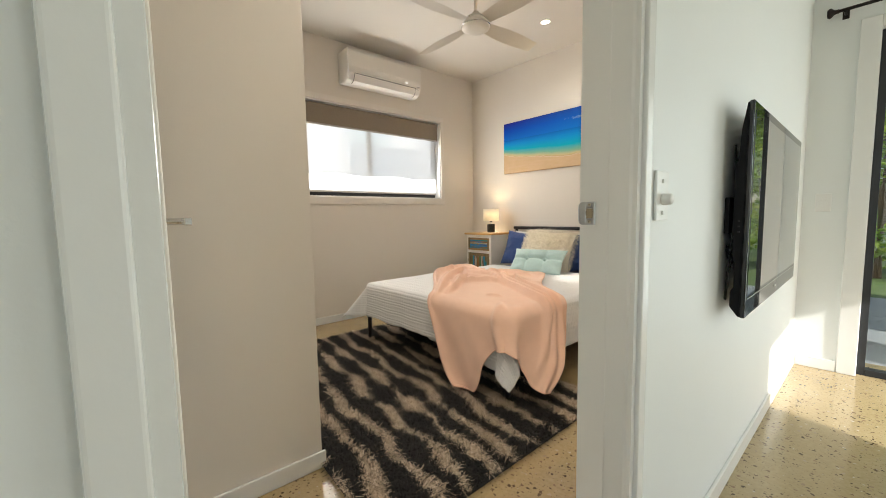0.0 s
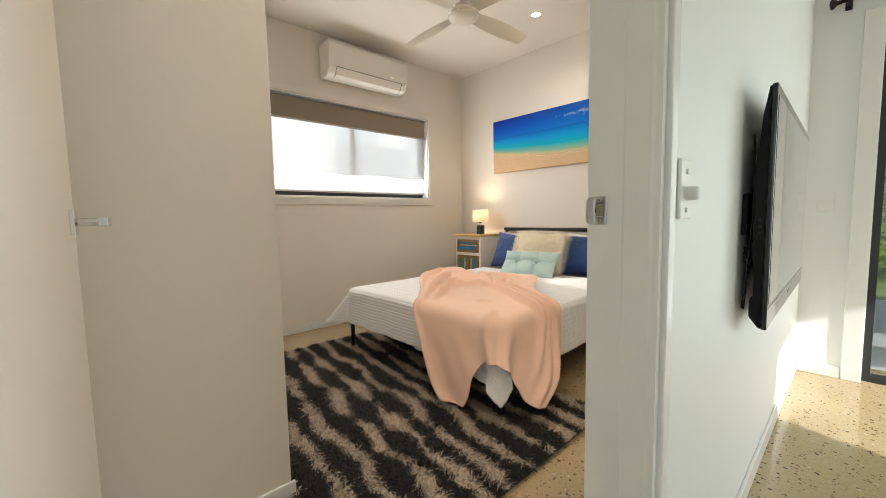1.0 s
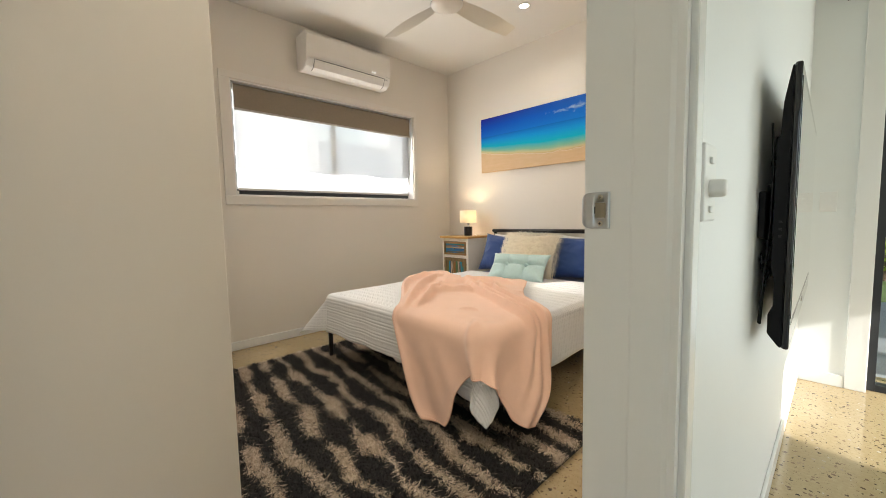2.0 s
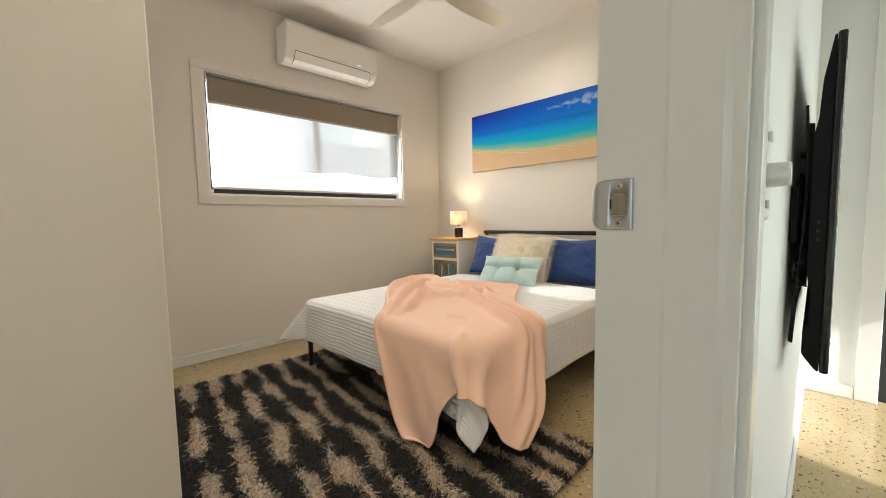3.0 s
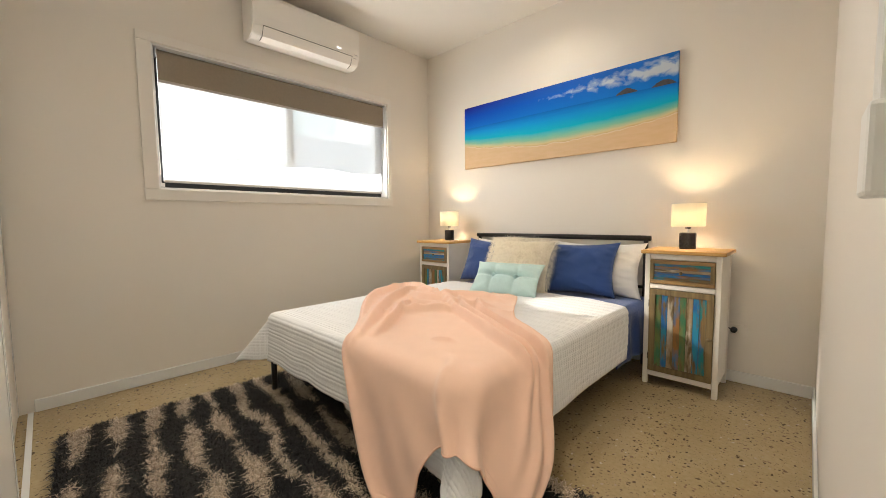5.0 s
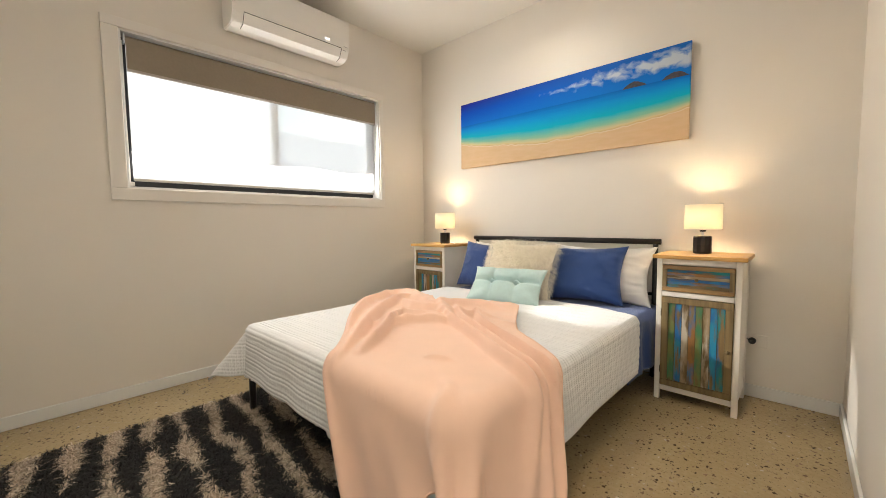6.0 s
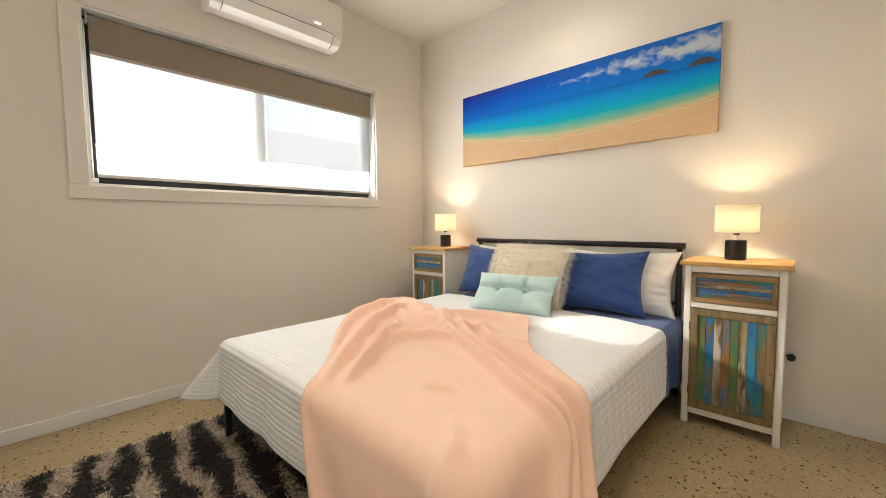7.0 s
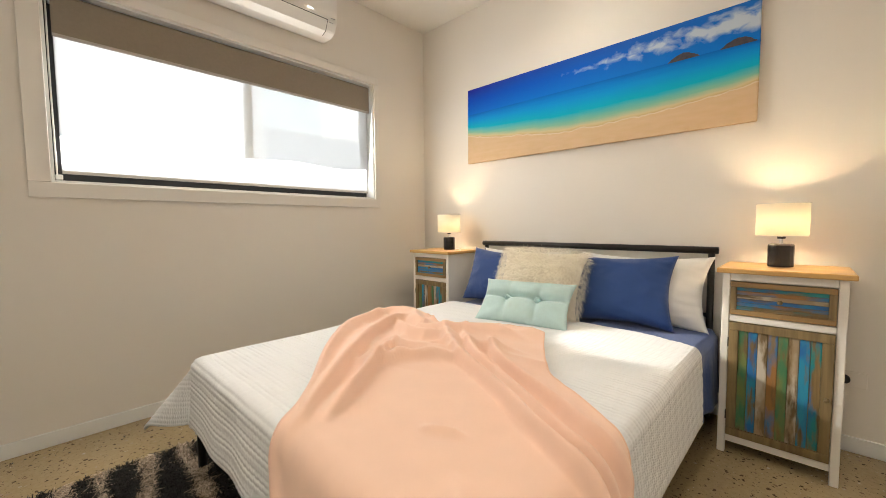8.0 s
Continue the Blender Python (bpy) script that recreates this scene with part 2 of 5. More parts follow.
def worn_board(name, paint, second, under, along):
    """Two coats of old paint, one over the other, worn through to the timber, in streaks along the board."""
    m = timber(name, under, tuple(c * 0.45 for c in under), 0.55, along)
    nt, b = nodes_of(m)
    bare = b.inputs["Base Color"].links[0].from_socket
    tc, mp, info = nt.nodes.new("ShaderNodeTexCoord"), nt.nodes.new("ShaderNodeMapping"), nt.nodes.new("ShaderNodeObjectInfo")
    mp.inputs["Scale"].default_value = {"X": (5, 25, 25), "Z": (25, 25, 5)}[along]
    add = nt.nodes.new("ShaderNodeVectorMath")
    nt.links.new(tc.outputs["Object"], add.inputs[0])
    nt.links.new(math_node(nt, "MULTIPLY", info.outputs["Random"], 9.0), add.inputs[1])
    n = nt.nodes.new("ShaderNodeTexNoise")
    n.inputs["Scale"].default_value, n.inputs["Detail"].default_value = 1.4, 6
    nt.links.new(add.outputs[0], mp.inputs[0]), nt.links.new(mp.outputs[0], n.inputs["Vector"])
    r = ramp(nt, [(0.50, (0, 0, 0)), (0.62, (1, 1, 1))])
    nt.links.new(n.outputs[0], r.inputs[0])
    mp2, n2 = nt.nodes.new("ShaderNodeMapping"), nt.nodes.new("ShaderNodeTexNoise")
    mp2.inputs["Scale"].default_value = {"X": (3.5, 9, 9), "Z": (9, 9, 3.5)}[along]
    mp2.inputs["Location"].default_value = (3.0, 1.0, 7.0)
    n2.inputs["Scale"].default_value, n2.inputs["Detail"].default_value = 1.6, 4
    nt.links.new(add.outputs[0], mp2.inputs[0]), nt.links.new(mp2.outputs[0], n2.inputs["Vector"])
    coat = ramp(nt, [(0.44, (0, 0, 0)), (0.58, (1, 1, 1))])
    nt.links.new(n2.outputs[0], coat.inputs[0])
    nt.links.new(mix_colour(nt, r.outputs[0], mix_colour(nt, coat.outputs[0], paint, second), bare), b.inputs["Base Color"])
    return m


UNDER = (0.23, 0.15, 0.06)
BOARDS = {}
for key, paint, second in (("blue", (0.015, 0.13, 0.36), (0.02, 0.25, 0.40)), ("green", (0.05, 0.18, 0.08), (0.16, 0.20, 0.06)),
                           ("turquoise", (0.01, 0.22, 0.22), (0.02, 0.14, 0.33)), ("white", (0.52, 0.47, 0.38), (0.34, 0.25, 0.15)),
                           ("rust", (0.30, 0.14, 0.04), (0.03, 0.17, 0.36)), ("olive", (0.22, 0.15, 0.05), (0.04, 0.18, 0.12))):
    for along in "XZ":
        BOARDS[key + along] = worn_board(key + "_worn_board_" + along.lower(), paint, second, UNDER, along)


def seascape():
    """A beach: sand below, turquoise to deep blue sea, a blue sky with clouds. Canvas 1.83 wide, 0.585 high."""
    m = material("printed_canvas", (0.1, 0.3, 0.6), 0.6, grain=0.25, grain_size=1200)
    nt, b = nodes_of(m)
    tc, sep = nt.nodes.new("ShaderNodeTexCoord"), nt.nodes.new("ShaderNodeSeparateXYZ")
    nt.links.new(tc.outputs["Object"], sep.inputs[0])
    u = math_node(nt, "DIVIDE", sep.outputs[0], 1.835)
    v = math_node(nt, "DIVIDE", sep.outputs[2], 0.586)

    def tex(scale, sx, sz, detail=6, dist=0.0):
        mp, n = nt.nodes.new("ShaderNodeMapping"), nt.nodes.new("ShaderNodeTexNoise")
        mp.inputs["Scale"].default_value = (sx, 1, sz)
        n.inputs["Scale"].default_value, n.inputs["Detail"].default_value, n.inputs["Distortion"].default_value = scale, detail, dist
        nt.links.new(tc.outputs["Object"], mp.inputs[0]), nt.links.new(mp.outputs[0], n.inputs["Vector"])
        return n.outputs[0]

    # shoreline: 0.37 up at one end, 0.22 in the middle, 0.34 at the other
    arch = math_node(nt, "SUBTRACT", u, 0.55)
    shore = math_node(nt, "ADD", 0.20, math_node(nt, "MULTIPLY", math_node(nt, "MULTIPLY", arch, arch), 0.62))
    shore = math_node(nt, "ADD", shore, math_node(nt, "MULTIPLY", math_node(nt, "SUBTRACT", tex(3.0, 1, 0.1), 0.5), 0.10))
    sea_v = math_node(nt, "DIVIDE", math_node(nt, "SUBTRACT", v, shore), math_node(nt, "SUBTRACT", 0.66, shore))
    sea_v = math_node(nt, "ADD", sea_v, math_node(nt, "MULTIPLY", math_node(nt, "SUBTRACT", tex(6.0, 1, 9), 0.5), 0.10))
    sea = ramp(nt, [(0.0, (0.55, 0.40, 0.20)), (0.06, (0.62, 0.52, 0.30)), (0.2, (0.22, 0.48, 0.36)), (0.42, (0.0, 0.40, 0.56)), (0.72, (0.0, 0.28, 0.66)), (0.9, (0.0, 0.19, 0.62)), (1.0, (0.0, 0.12, 0.50))])
    nt.links.new(sea_v, sea.inputs[0])
    sand = mix_colour(nt, tex(9, 1, 4), (0.60, 0.42, 0.22), (0.70, 0.50, 0.34))
    ground = mix_colour(nt, math_node(nt, "GREATER_THAN", math_node(nt, "SUBTRACT", v, shore), 0.0), sand, sea.outputs[0])
    foam = math_node(nt, "LESS_THAN", math_node(nt, "ABSOLUTE", math_node(nt, "ADD", math_node(nt, "SUBTRACT", v, shore), math_node(nt, "MULTIPLY", math_node(nt, "SUBTRACT", tex(14, 1, 1), 0.5), 0.05))), 0.006)
    ground = mix_colour(nt, math_node(nt, "MULTIPLY", foam, 0.4), ground, (0.8, 0.72, 0.58))
    sky_up = ramp(nt, [(0.66, (0.0, 0.14, 0.62)), (0.85, (0.0, 0.06, 0.50)), (1.0, (0.015, 0.015, 0.28))])
    nt.links.new(v, sky_up.inputs[0])
    sky_side = mix_colour(nt, math_node(nt, "MULTIPLY", u, 0.7), sky_up.outputs[0], (0.005, 0.19, 0.62))
    # clouds lie in a band that rises from the middle to the far end
    band = math_node(nt, "SUBTRACT", v, math_node(nt, "ADD", 0.82, math_node(nt, "MULTIPLY", u, 0.04)))
    band = math_node(nt, "SUBTRACT", 1.0, math_node(nt, "MULTIPLY", math_node(nt, "ABSOLUTE", band), 4.4))
    amount = math_node(nt, "MULTIPLY", math_node(nt, "MAXIMUM", band, 0.0), math_node(nt, "MULTIPLY", u, 1.35))
    puff = math_node(nt, "MULTIPLY", tex(13.0, 1, 1.5, 8, 0.4), amount)
    cl = ramp(nt, [(0.33, (0, 0, 0)), (0.58, (0.8, 0.8, 0.8))])
    nt.links.new(puff, cl.inputs[0])
    sky_c = mix_colour(nt, cl.outputs[0], sky_side, (0.62, 0.68, 0.68))
    c = mix_colour(nt, math_node(nt, "GREATER_THAN", v, 0.66), ground, sky_c)

    def island(c, uc, w, h):
        du = math_node(nt, "DIVIDE", math_node(nt, "SUBTRACT", u, uc), w)
        lump = math_node(nt, "SUBTRACT", 1.0, math_node(nt, "MULTIPLY", math_node(nt, "MULTIPLY", du, du), 1.0))
        top = math_node(nt, "ADD", 0.656, math_node(nt, "MULTIPLY", lump, h))
        top = math_node(nt, "ADD", top, math_node(nt, "MULTIPLY", math_node(nt, "SUBTRACT", tex(30, 1, 0), 0.5), 0.04))
        inside = math_node(nt, "MULTIPLY", math_node(nt, "LESS_THAN", v, top), math_node(nt, "GREATER_THAN", v, 0.656))
        rock = mix_colour(nt, tex(60, 1, 1), (0.03, 0.035, 0.06), (0.13, 0.10, 0.10))
        return mix_colour(nt, inside, c, rock)

    c = island(c, 0.825, 0.04, 0.062)
    c = island(c, 0.955, 0.042, 0.062)
    nt.links.new(c, b.inputs["Base Color"])
    b.inputs["Specular IOR Level"].default_value = 0.15
    return m


CANVAS = seascape()


# ---- small builders ----
def part(name, bm, mat, parent=None, label="", smooth=False):
    """Links a bmesh as one mesh object, under a thing or a part."""
    me = bpy.data.meshes.new(name)
    if smooth:
        for f in bm.faces:
            f.smooth = True
    bm.to_mesh(me)
    bm.free()
    for m in (mat if isinstance(mat, (list, tuple)) else [mat]):
        me.materials.append(m)
    ob = new(name, me)
    ob.parent = parent
    if label:
        tagged(ob, label)
    return ob


def thing(name, at=(0, 0, 0), turn=0, label="", category="", group=""):
    e = new(name)
    e.empty_display_size = 0.1
    e.matrix_basis = pose(*at, 0, 0, turn)
    return tagged(e, label, category, group)


def box(x0, x1, y0, y1, z0, z1, bevel=0.0, bm=None, seg=2):
    own = bmesh.new()
    bmesh.ops.create_cube(own, size=1)
    for v in own.verts:
        v.co = Vector((x0 + (v.co.x + 0.5) * (x1 - x0), y0 + (v.co.y + 0.5) * (y1 - y0), z0 + (v.co.z + 0.5) * (z1 - z0)))
    if bevel:
        bmesh.ops.bevel(own, geom=own.edges[:], offset=bevel, segments=seg, profile=0.5, affect="EDGES")
    return joined(bm, own)


def joined(bm, own):
    if bm is None:
        return own
    me = bpy.data.meshes.new("tmp")
    own.to_mesh(me)
    own.free()
    bm.from_mesh(me)
    bpy.data.meshes.remove(me)
    return bm


def turned(profile, n=32, bm=None, m=None):
    """A body of revolution round z from (radius, z) pairs."""
    own = bmesh.new()
    rings = []
    for r, z in profile:
        if r < 1e-6:
            rings.append([own.verts.new((0, 0, z))])
        else:
            rings.append([own.verts.new((r * math.cos(2 * math.pi * k / n), r * math.sin(2 * math.pi * k / n), z)) for k in range(n)])
    for a, b in zip(rings, rings[1:]):
        for k in range(n):
            q = [a[k % len(a)], a[(k + 1) % len(a)], b[(k + 1) % len(b)], b[k % len(b)]]
            q = [p for i, p in enumerate(q) if p not in q[:i]]
            if len(q) > 2:
                own.faces.new(q)
    bmesh.ops.recalc_face_normals(own, faces=own.faces[:])
    if m is not None:
        own.transform(m)
    return joined(bm, own)


def tube(path, r, n=12, bm=None):
    """A round bar along points."""
    own = bmesh.new()
    pts = [Vector(p) for p in path]
    rings = []
    for i, p in enumerate(pts):
        way = (pts[min(i + 1, len(pts) - 1)] - pts[max(i - 1, 0)]).normalized()
        a = way.orthogonal().normalized() if abs(way.z) > 0.99 else way.cross(Vector((0, 0, 1))).normalized()
        b = way.cross(a)
        rings.append([own.verts.new(p + r * (math.cos(2 * math.pi * k / n) * a + math.sin(2 * math.pi * k / n) * b)) for k in range(n)])
    for a, b in zip(rings, rings[1:]):
        for k in range(n):
            own.faces.new((a[k], a[(k + 1) % n], b[(k + 1) % n], b[k]))
    own.faces.new(rings[0][::-1]), own.faces.new(rings[-1])
    bmesh.ops.recalc_face_normals(own, faces=own.faces[:])
    return joined(bm, own)


def prism(outline, axis, a, b, bevel=0.0):
    """An outline in a plane, drawn out along an axis from a to b. The outline's pairs are the other two axes in x, y, z order."""
    bm = bmesh.new()

    def at(p, d):
        return {"x": (d, p[0], p[1]), "y": (p[0], d, p[1]), "z": (p[0], p[1], d)}[axis]

    lo, hi = [bm.verts.new(at(p, a)) for p in outline], [bm.verts.new(at(p, b)) for p in outline]
    n = len(outline)
    bm.faces.new(lo), bm.faces.new(hi[::-1])
    for k in range(n):
        bm.faces.new((lo[k], hi[k], hi[(k + 1) % n], lo[(k + 1) % n]))
    bmesh.ops.recalc_face_normals(bm, faces=bm.faces[:])
    if bevel:
        bmesh.ops.bevel(bm, geom=bm.edges[:], offset=bevel, segments=2, affect="EDGES")
    return bm


def structure(name, bm, mat, label):
    return tagged(part(name, bm, mat), label, kind="structure")


def wall_x(x0, x1, y0, y1, z0, z1, holes):
    """A wall of thickness x0 to x1 with openings (y0, y1, z0, z1), in order of y."""
    bm, y = None, y0
    for a, b, c, d in holes:
        bm = box(x0, x1, y, a, z0, z1, bm=bm)
        if c > z0:
            bm = box(x0, x1, a, b, z0, c, bm=bm)
        bm = box(x0, x1, a, b, d, z1, bm=bm)
        y = b
    return box(x0, x1, y, y1, z0, z1, bm=bm)


# ---- the large structure ----
H = 2.762
IN, OUT = 3.112, 3.23            # partition's bedroom and living faces
WY0, WY1, WZ0, WZ1 = -2.428, -0.566, 1.256, 2.174   # bedroom window opening
DY0, DY1 = -3.642, -2.82         # clear doorway
structure("floor", box(-0.15, 7.3, -7.2, 0.15, -0.12, 0), CONCRETE, "polished concrete floor with dark and pale stone specks")
structure("ceiling", box(-0.15, 7.3, -7.2, 0.15, H, H + 0.15), CEILING, "plain off-white flat plasterboard ceiling")
structure("wall_window_side", wall_x(-0.15, 0, -3.85, 0.15, 0, H, [(WY0, WY1, WZ0, WZ1)]), WALL, "warm off-white painted bedroom wall with a wide window")
structure("wall_headboard", box(0, OUT, 0, 0.15, 0, H), WALL, "warm off-white painted wall behind the bed")
bm = wall_x(IN, OUT - 0.05, -7.05, 0, 0, H, [(DY0 - 0.018, DY1 + 0.018, 0, 2.075)])
structure("wall_partition", bm, WALL, "off-white painted partition wall with a doorway")
bm = wall_x(OUT - 0.05, OUT, -7.05, -0.2, 0, H, [(DY0 - 0.018, DY1 + 0.018, 0, 2.075)])
structure("wall_living_lining", bm, WALL_LIVING, "white painted living room side of the partition wall")
structure("wall_nib", box(1.975, 2.075, -3.7, -3.058, 0, H, 0.003), WALL, "short off-white painted wall beside the wardrobe")
structure("wall_back", box(0, IN, -3.85, -3.7, 0, H), WALL, "off-white painted wall behind the open door")
bm = prism([(OUT, 0), (3.528, 0), (3.528, 2.1), (5.66, 2.1), (5.66, 0), (7.15, 0), (7.15, H), (OUT, H)], "y", -0.2, 0.0)
structure("wall_living_end", bm, WALL_LIVING, "white painted living room end wall with a glass door")
# unseen wall; opening placed and sized to shape the sun patch by the television
structure("wall_living_side", wall_x(7.15, 7.3, -7.05, 0, 0, H, [(-2.0, -0.55, 0, 2.36)]), WALL_LIVING, "unseen white living room side wall, its opening sized for the sun patch")
# unseen wall; its opening is there only for the back fill lamp
bm = box(OUT - 0.05, 3.5, -7.2, -7.05, 0, H)
bm = box(3.5, 6.9, -7.2, -7.05, 0, 0.35, bm=bm)
bm = box(3.5, 6.9, -7.2, -7.05, 2.35, H, bm=bm)
bm = box(6.9, 7.3, -7.2, -7.05, 0, H, bm=bm)
structure("wall_living_back", bm, WALL_LIVING, "unseen white living room back wall, opened for the fill lamp")


def skirting(name, x0, x1, y0, y1, mat=TRIM):
    return tagged(part(name, box(x0, x1, y0, y1, 0, 0.072, 0.004), mat), "white gloss painted timber skirting board", kind="structure")


skirting("baseboard_window", 0.0005, 0.013, -3.055, -0.013)
skirting("baseboard_headboard", 0.0005, IN - 0.013, -0.013, -0.0005)
skirting("baseboard_partition", IN - 0.013, IN - 0.0005, -2.755, -0.0005)
skirting("baseboard_nib", 2.0755, 2.088, -3.69, -3.046)
skirting("baseboard_living", OUT + 0.0005, OUT + 0.013, -2.765, -0.2005)
skirting("baseboard_living_end", OUT + 0.0135, 3.4395, -0.213, -0.2005)

# ---- doorway ----
for name, ya, yb, step in (("door_jamb_strike", DY1, DY1 + 0.018, -0.0012), ("door_jamb_hinge", DY0 - 0.018, DY0, 0.0012)):
    s = step
    y_face, y_back = (ya, yb) if s < 0 else (yb, ya)
    out = [(3.104, y_face), (3.171, y_face), (3.1745, y_face + s), (3.218, y_face + s), (3.2245, y_face - s * 0.8), (3.2345, y_face - s * 0.8), (3.2345, y_back), (3.104, y_back)]
    tagged(part(name, prism(out, "z", 0, 2.057), TRIM), "white gloss painted timber door jamb", kind="structure")
tagged(part("door_head", box(3.104, 3.2345, DY0 - 0.018, DY1 + 0.018, 2.0575, 2.0745, 0.002), TRIM), "white gloss painted timber door head", kind="structure")


def architrave(name, x0, x1, y0, y1, z0, z1):
    return tagged(part(name, box(x0, x1, y0, y1, z0, z1, 0.004, seg=3), TRIM), "white gloss painted door architrave", kind="structure")


architrave("architrave_living_strike", OUT + 0.0005, OUT + 0.014, DY1 + 0.019, DY1 + 0.055, 0, 2.11)
architrave("architrave_living_hinge", OUT + 0.0005, OUT + 0.014, DY0 - 0.055, DY0 - 0.0182, 0, 2.11)
architrave("architrave_bedroom_strike", IN - 0.009, IN - 0.0005, DY1 + 0.019, DY1 + 0.06, 0, 2.11)
architrave("architrave_bedroom_hinge", IN - 0.009, IN - 0.0005, DY0 - 0.06, DY0 - 0.019, 0, 2.11)


def strike_plate():
    t = thing("strike_plate", (0, 0, 0), 0, "brushed steel strike plate screwed to the door jamb", "strike plate")
    z0, z1, y = 1.022, 1.076, DY1 - 0.0005
    bm = bmesh.new()
    zc0, hh, lip = (z0 + z1) / 2, (z1 - z0) / 2, 3.0975
    xs = [lip + 0.0125 * (k / 12) ** 1.6 for k in range(13)] + [3.113, 3.1165, 3.1195, 3.1202, 3.1215, 3.124, 3.133, 3.1355, 3.1368, 3.1375, 3.140, 3.143]

    def half(px):
        """Half the plate's height: square at the fixed end, rounded at the lip."""
        s = min(1.0, (px - lip) / 0.017)
        return hh * (0.42 + 0.58 * math.sqrt(1 - (1 - s) ** 2))

    def bend(px):
        return 0.0055 * max(0.0, (3.107 - px) / 0.0095) ** 2

    cols = []
    for px in xs:
        e, y_at = half(px), y - 0.0018 + bend(px)
        inner = 0.0065 + 0.0055 * math.sqrt(max(0.0, 1 - (max(0.0, abs(px - 3.1285) - 0.0045) / 0.0046) ** 2))
        cols.append([bm.verts.new((px, y_at, zc0 + q)) for q in (-e, -e * 0.97, -inner, inner, e * 0.97, e)])
    for a, b, px in zip(cols, cols[1:], xs):
        for k in range(5):
            if k == 2 and 3.1194 < px < 3.1374:
                continue
            bm.faces.new((a[k], b[k], b[k + 1], a[k + 1]))
    bmesh.ops.recalc_face_normals(bm, faces=bm.faces[:])
    bmesh.ops.solidify(bm, geom=bm.faces[:], thickness=0.0012)
    for f in bm.faces:
        f.smooth = abs(f.normal.z) < 0.5
    part("plate", bm, STRIKE, t)
    part("latch_pocket", box(3.121, 3.1365, y - 0.0012, y - 0.0004, 1.038, 1.060), timber("raw_jamb_timber", (0.34, 0.29, 0.2), (0.16, 0.13, 0.09), 0.8, "Z"), t, "bare timber pocket behind the latch hole")
    part("latch_keep", box(3.1198, 3.1211, y - 0.0016, y - 0.0013, 1.044, 1.055), DARK_GAP, t, "dark edge of the latch pocket")
    for zc in (1.0295, 1.0685):
        s = part("screw", turned([(0, 0.0014), (0.0025, 0.0014), (0.0037, 0.0008), (0.004, 0)], 20, m=pose(3.129, y - 0.0018, zc, 90)), BRASS, t, "cross-headed steel screw")
        cross = box(-0.0022, 0.0022, -0.0004, 0.0004, 0, 0.0004)
        cross = box(-0.0004, 0.0004, -0.0022, 0.0022, 0, 0.0004, bm=cross)
        cross.transform(pose(3.129, y - 0.0033, zc, 90, 12))
        part("screw_slot", cross, DARK_GAP, s)
    return t


strike_plate()


def door_leaf():
    t = thing("door_leaf", (3.096, DY0 - 0.021, 0), -4.1, "open white painted flush timber door with a chrome lever", "door")
    part("panel", box(-0.8, 0.0, 0.0, 0.036, 0.012, 2.045, 0.0015), DOOR, t)
    z, x = 1.046, -0.742
    for side, y in ((1, 0.036), (-1, 0.0)):
        rose = part("handle_rose", box(x - 0.026, x + 0.026, min(y, y + side * 0.009), max(y, y + side * 0.009), z - 0.026, z + 0.026, 0.0015), CHROME, t, "square chrome rose")
        part("handle_neck", tube([(x, y + side * 0.0085, z), (x, y + side * 0.058, z)], 0.009, 16), CHROME, rose)
        part("lever", box(x - 0.01, x + 0.118, min(y + side * 0.048, y + side * 0.064), max(y + side * 0.048, y + side * 0.064), z - 0.0095, z + 0.0095, 0.002), CHROME, rose, "flat chrome lever")
    for zc in (0.25, 1.05, 1.85):
        part("hinge", tube([(0.004, -0.004, zc - 0.045), (0.004, -0.004, zc + 0.045)], 0.006, 12), STEEL, t)
    return t


door_leaf()

# ---- wardrobe beside the nib ----
def wardrobe():
    t = thing("sliding_wardrobe", (0, -3.082, 0), 0, "built-in wardrobe with white sliding doors and a floor track", "wardrobe")
    part("floor_track", box(0.015, 1.973, 0.0, 0.022, 0, 0.006, 0.001), TRIM, t, "white metal floor track")
    part("head_track", box(0.015, 1.973, -0.06, 0.02, 2.36, 2.4, 0.002), TRIM, t)
    part("bulkhead", box(0.0, 1.974, -0.05, 0.02, 2.401, H - 0.001), WALL, t)
    for x0, x1, y0 in ((0.015, 1.01, -0.055), (0.97, 1.972, -0.025)):
        d = part("sliding_door", box(x0, x1, y0, y0 + 0.02, 0.008, 2.36, 0.002), DOOR, t)
        part("door_stile", box(x0, x0 + 0.03, y0 + 0.0205, y0 + 0.024, 0.008, 2.36, 0.001), TRIM, d)
        part("door_stile", box(x1 - 0.03, x1, y0 + 0.0205, y0 + 0.024, 0.008, 2.36, 0.001), TRIM, d)
    return t


wardrobe()

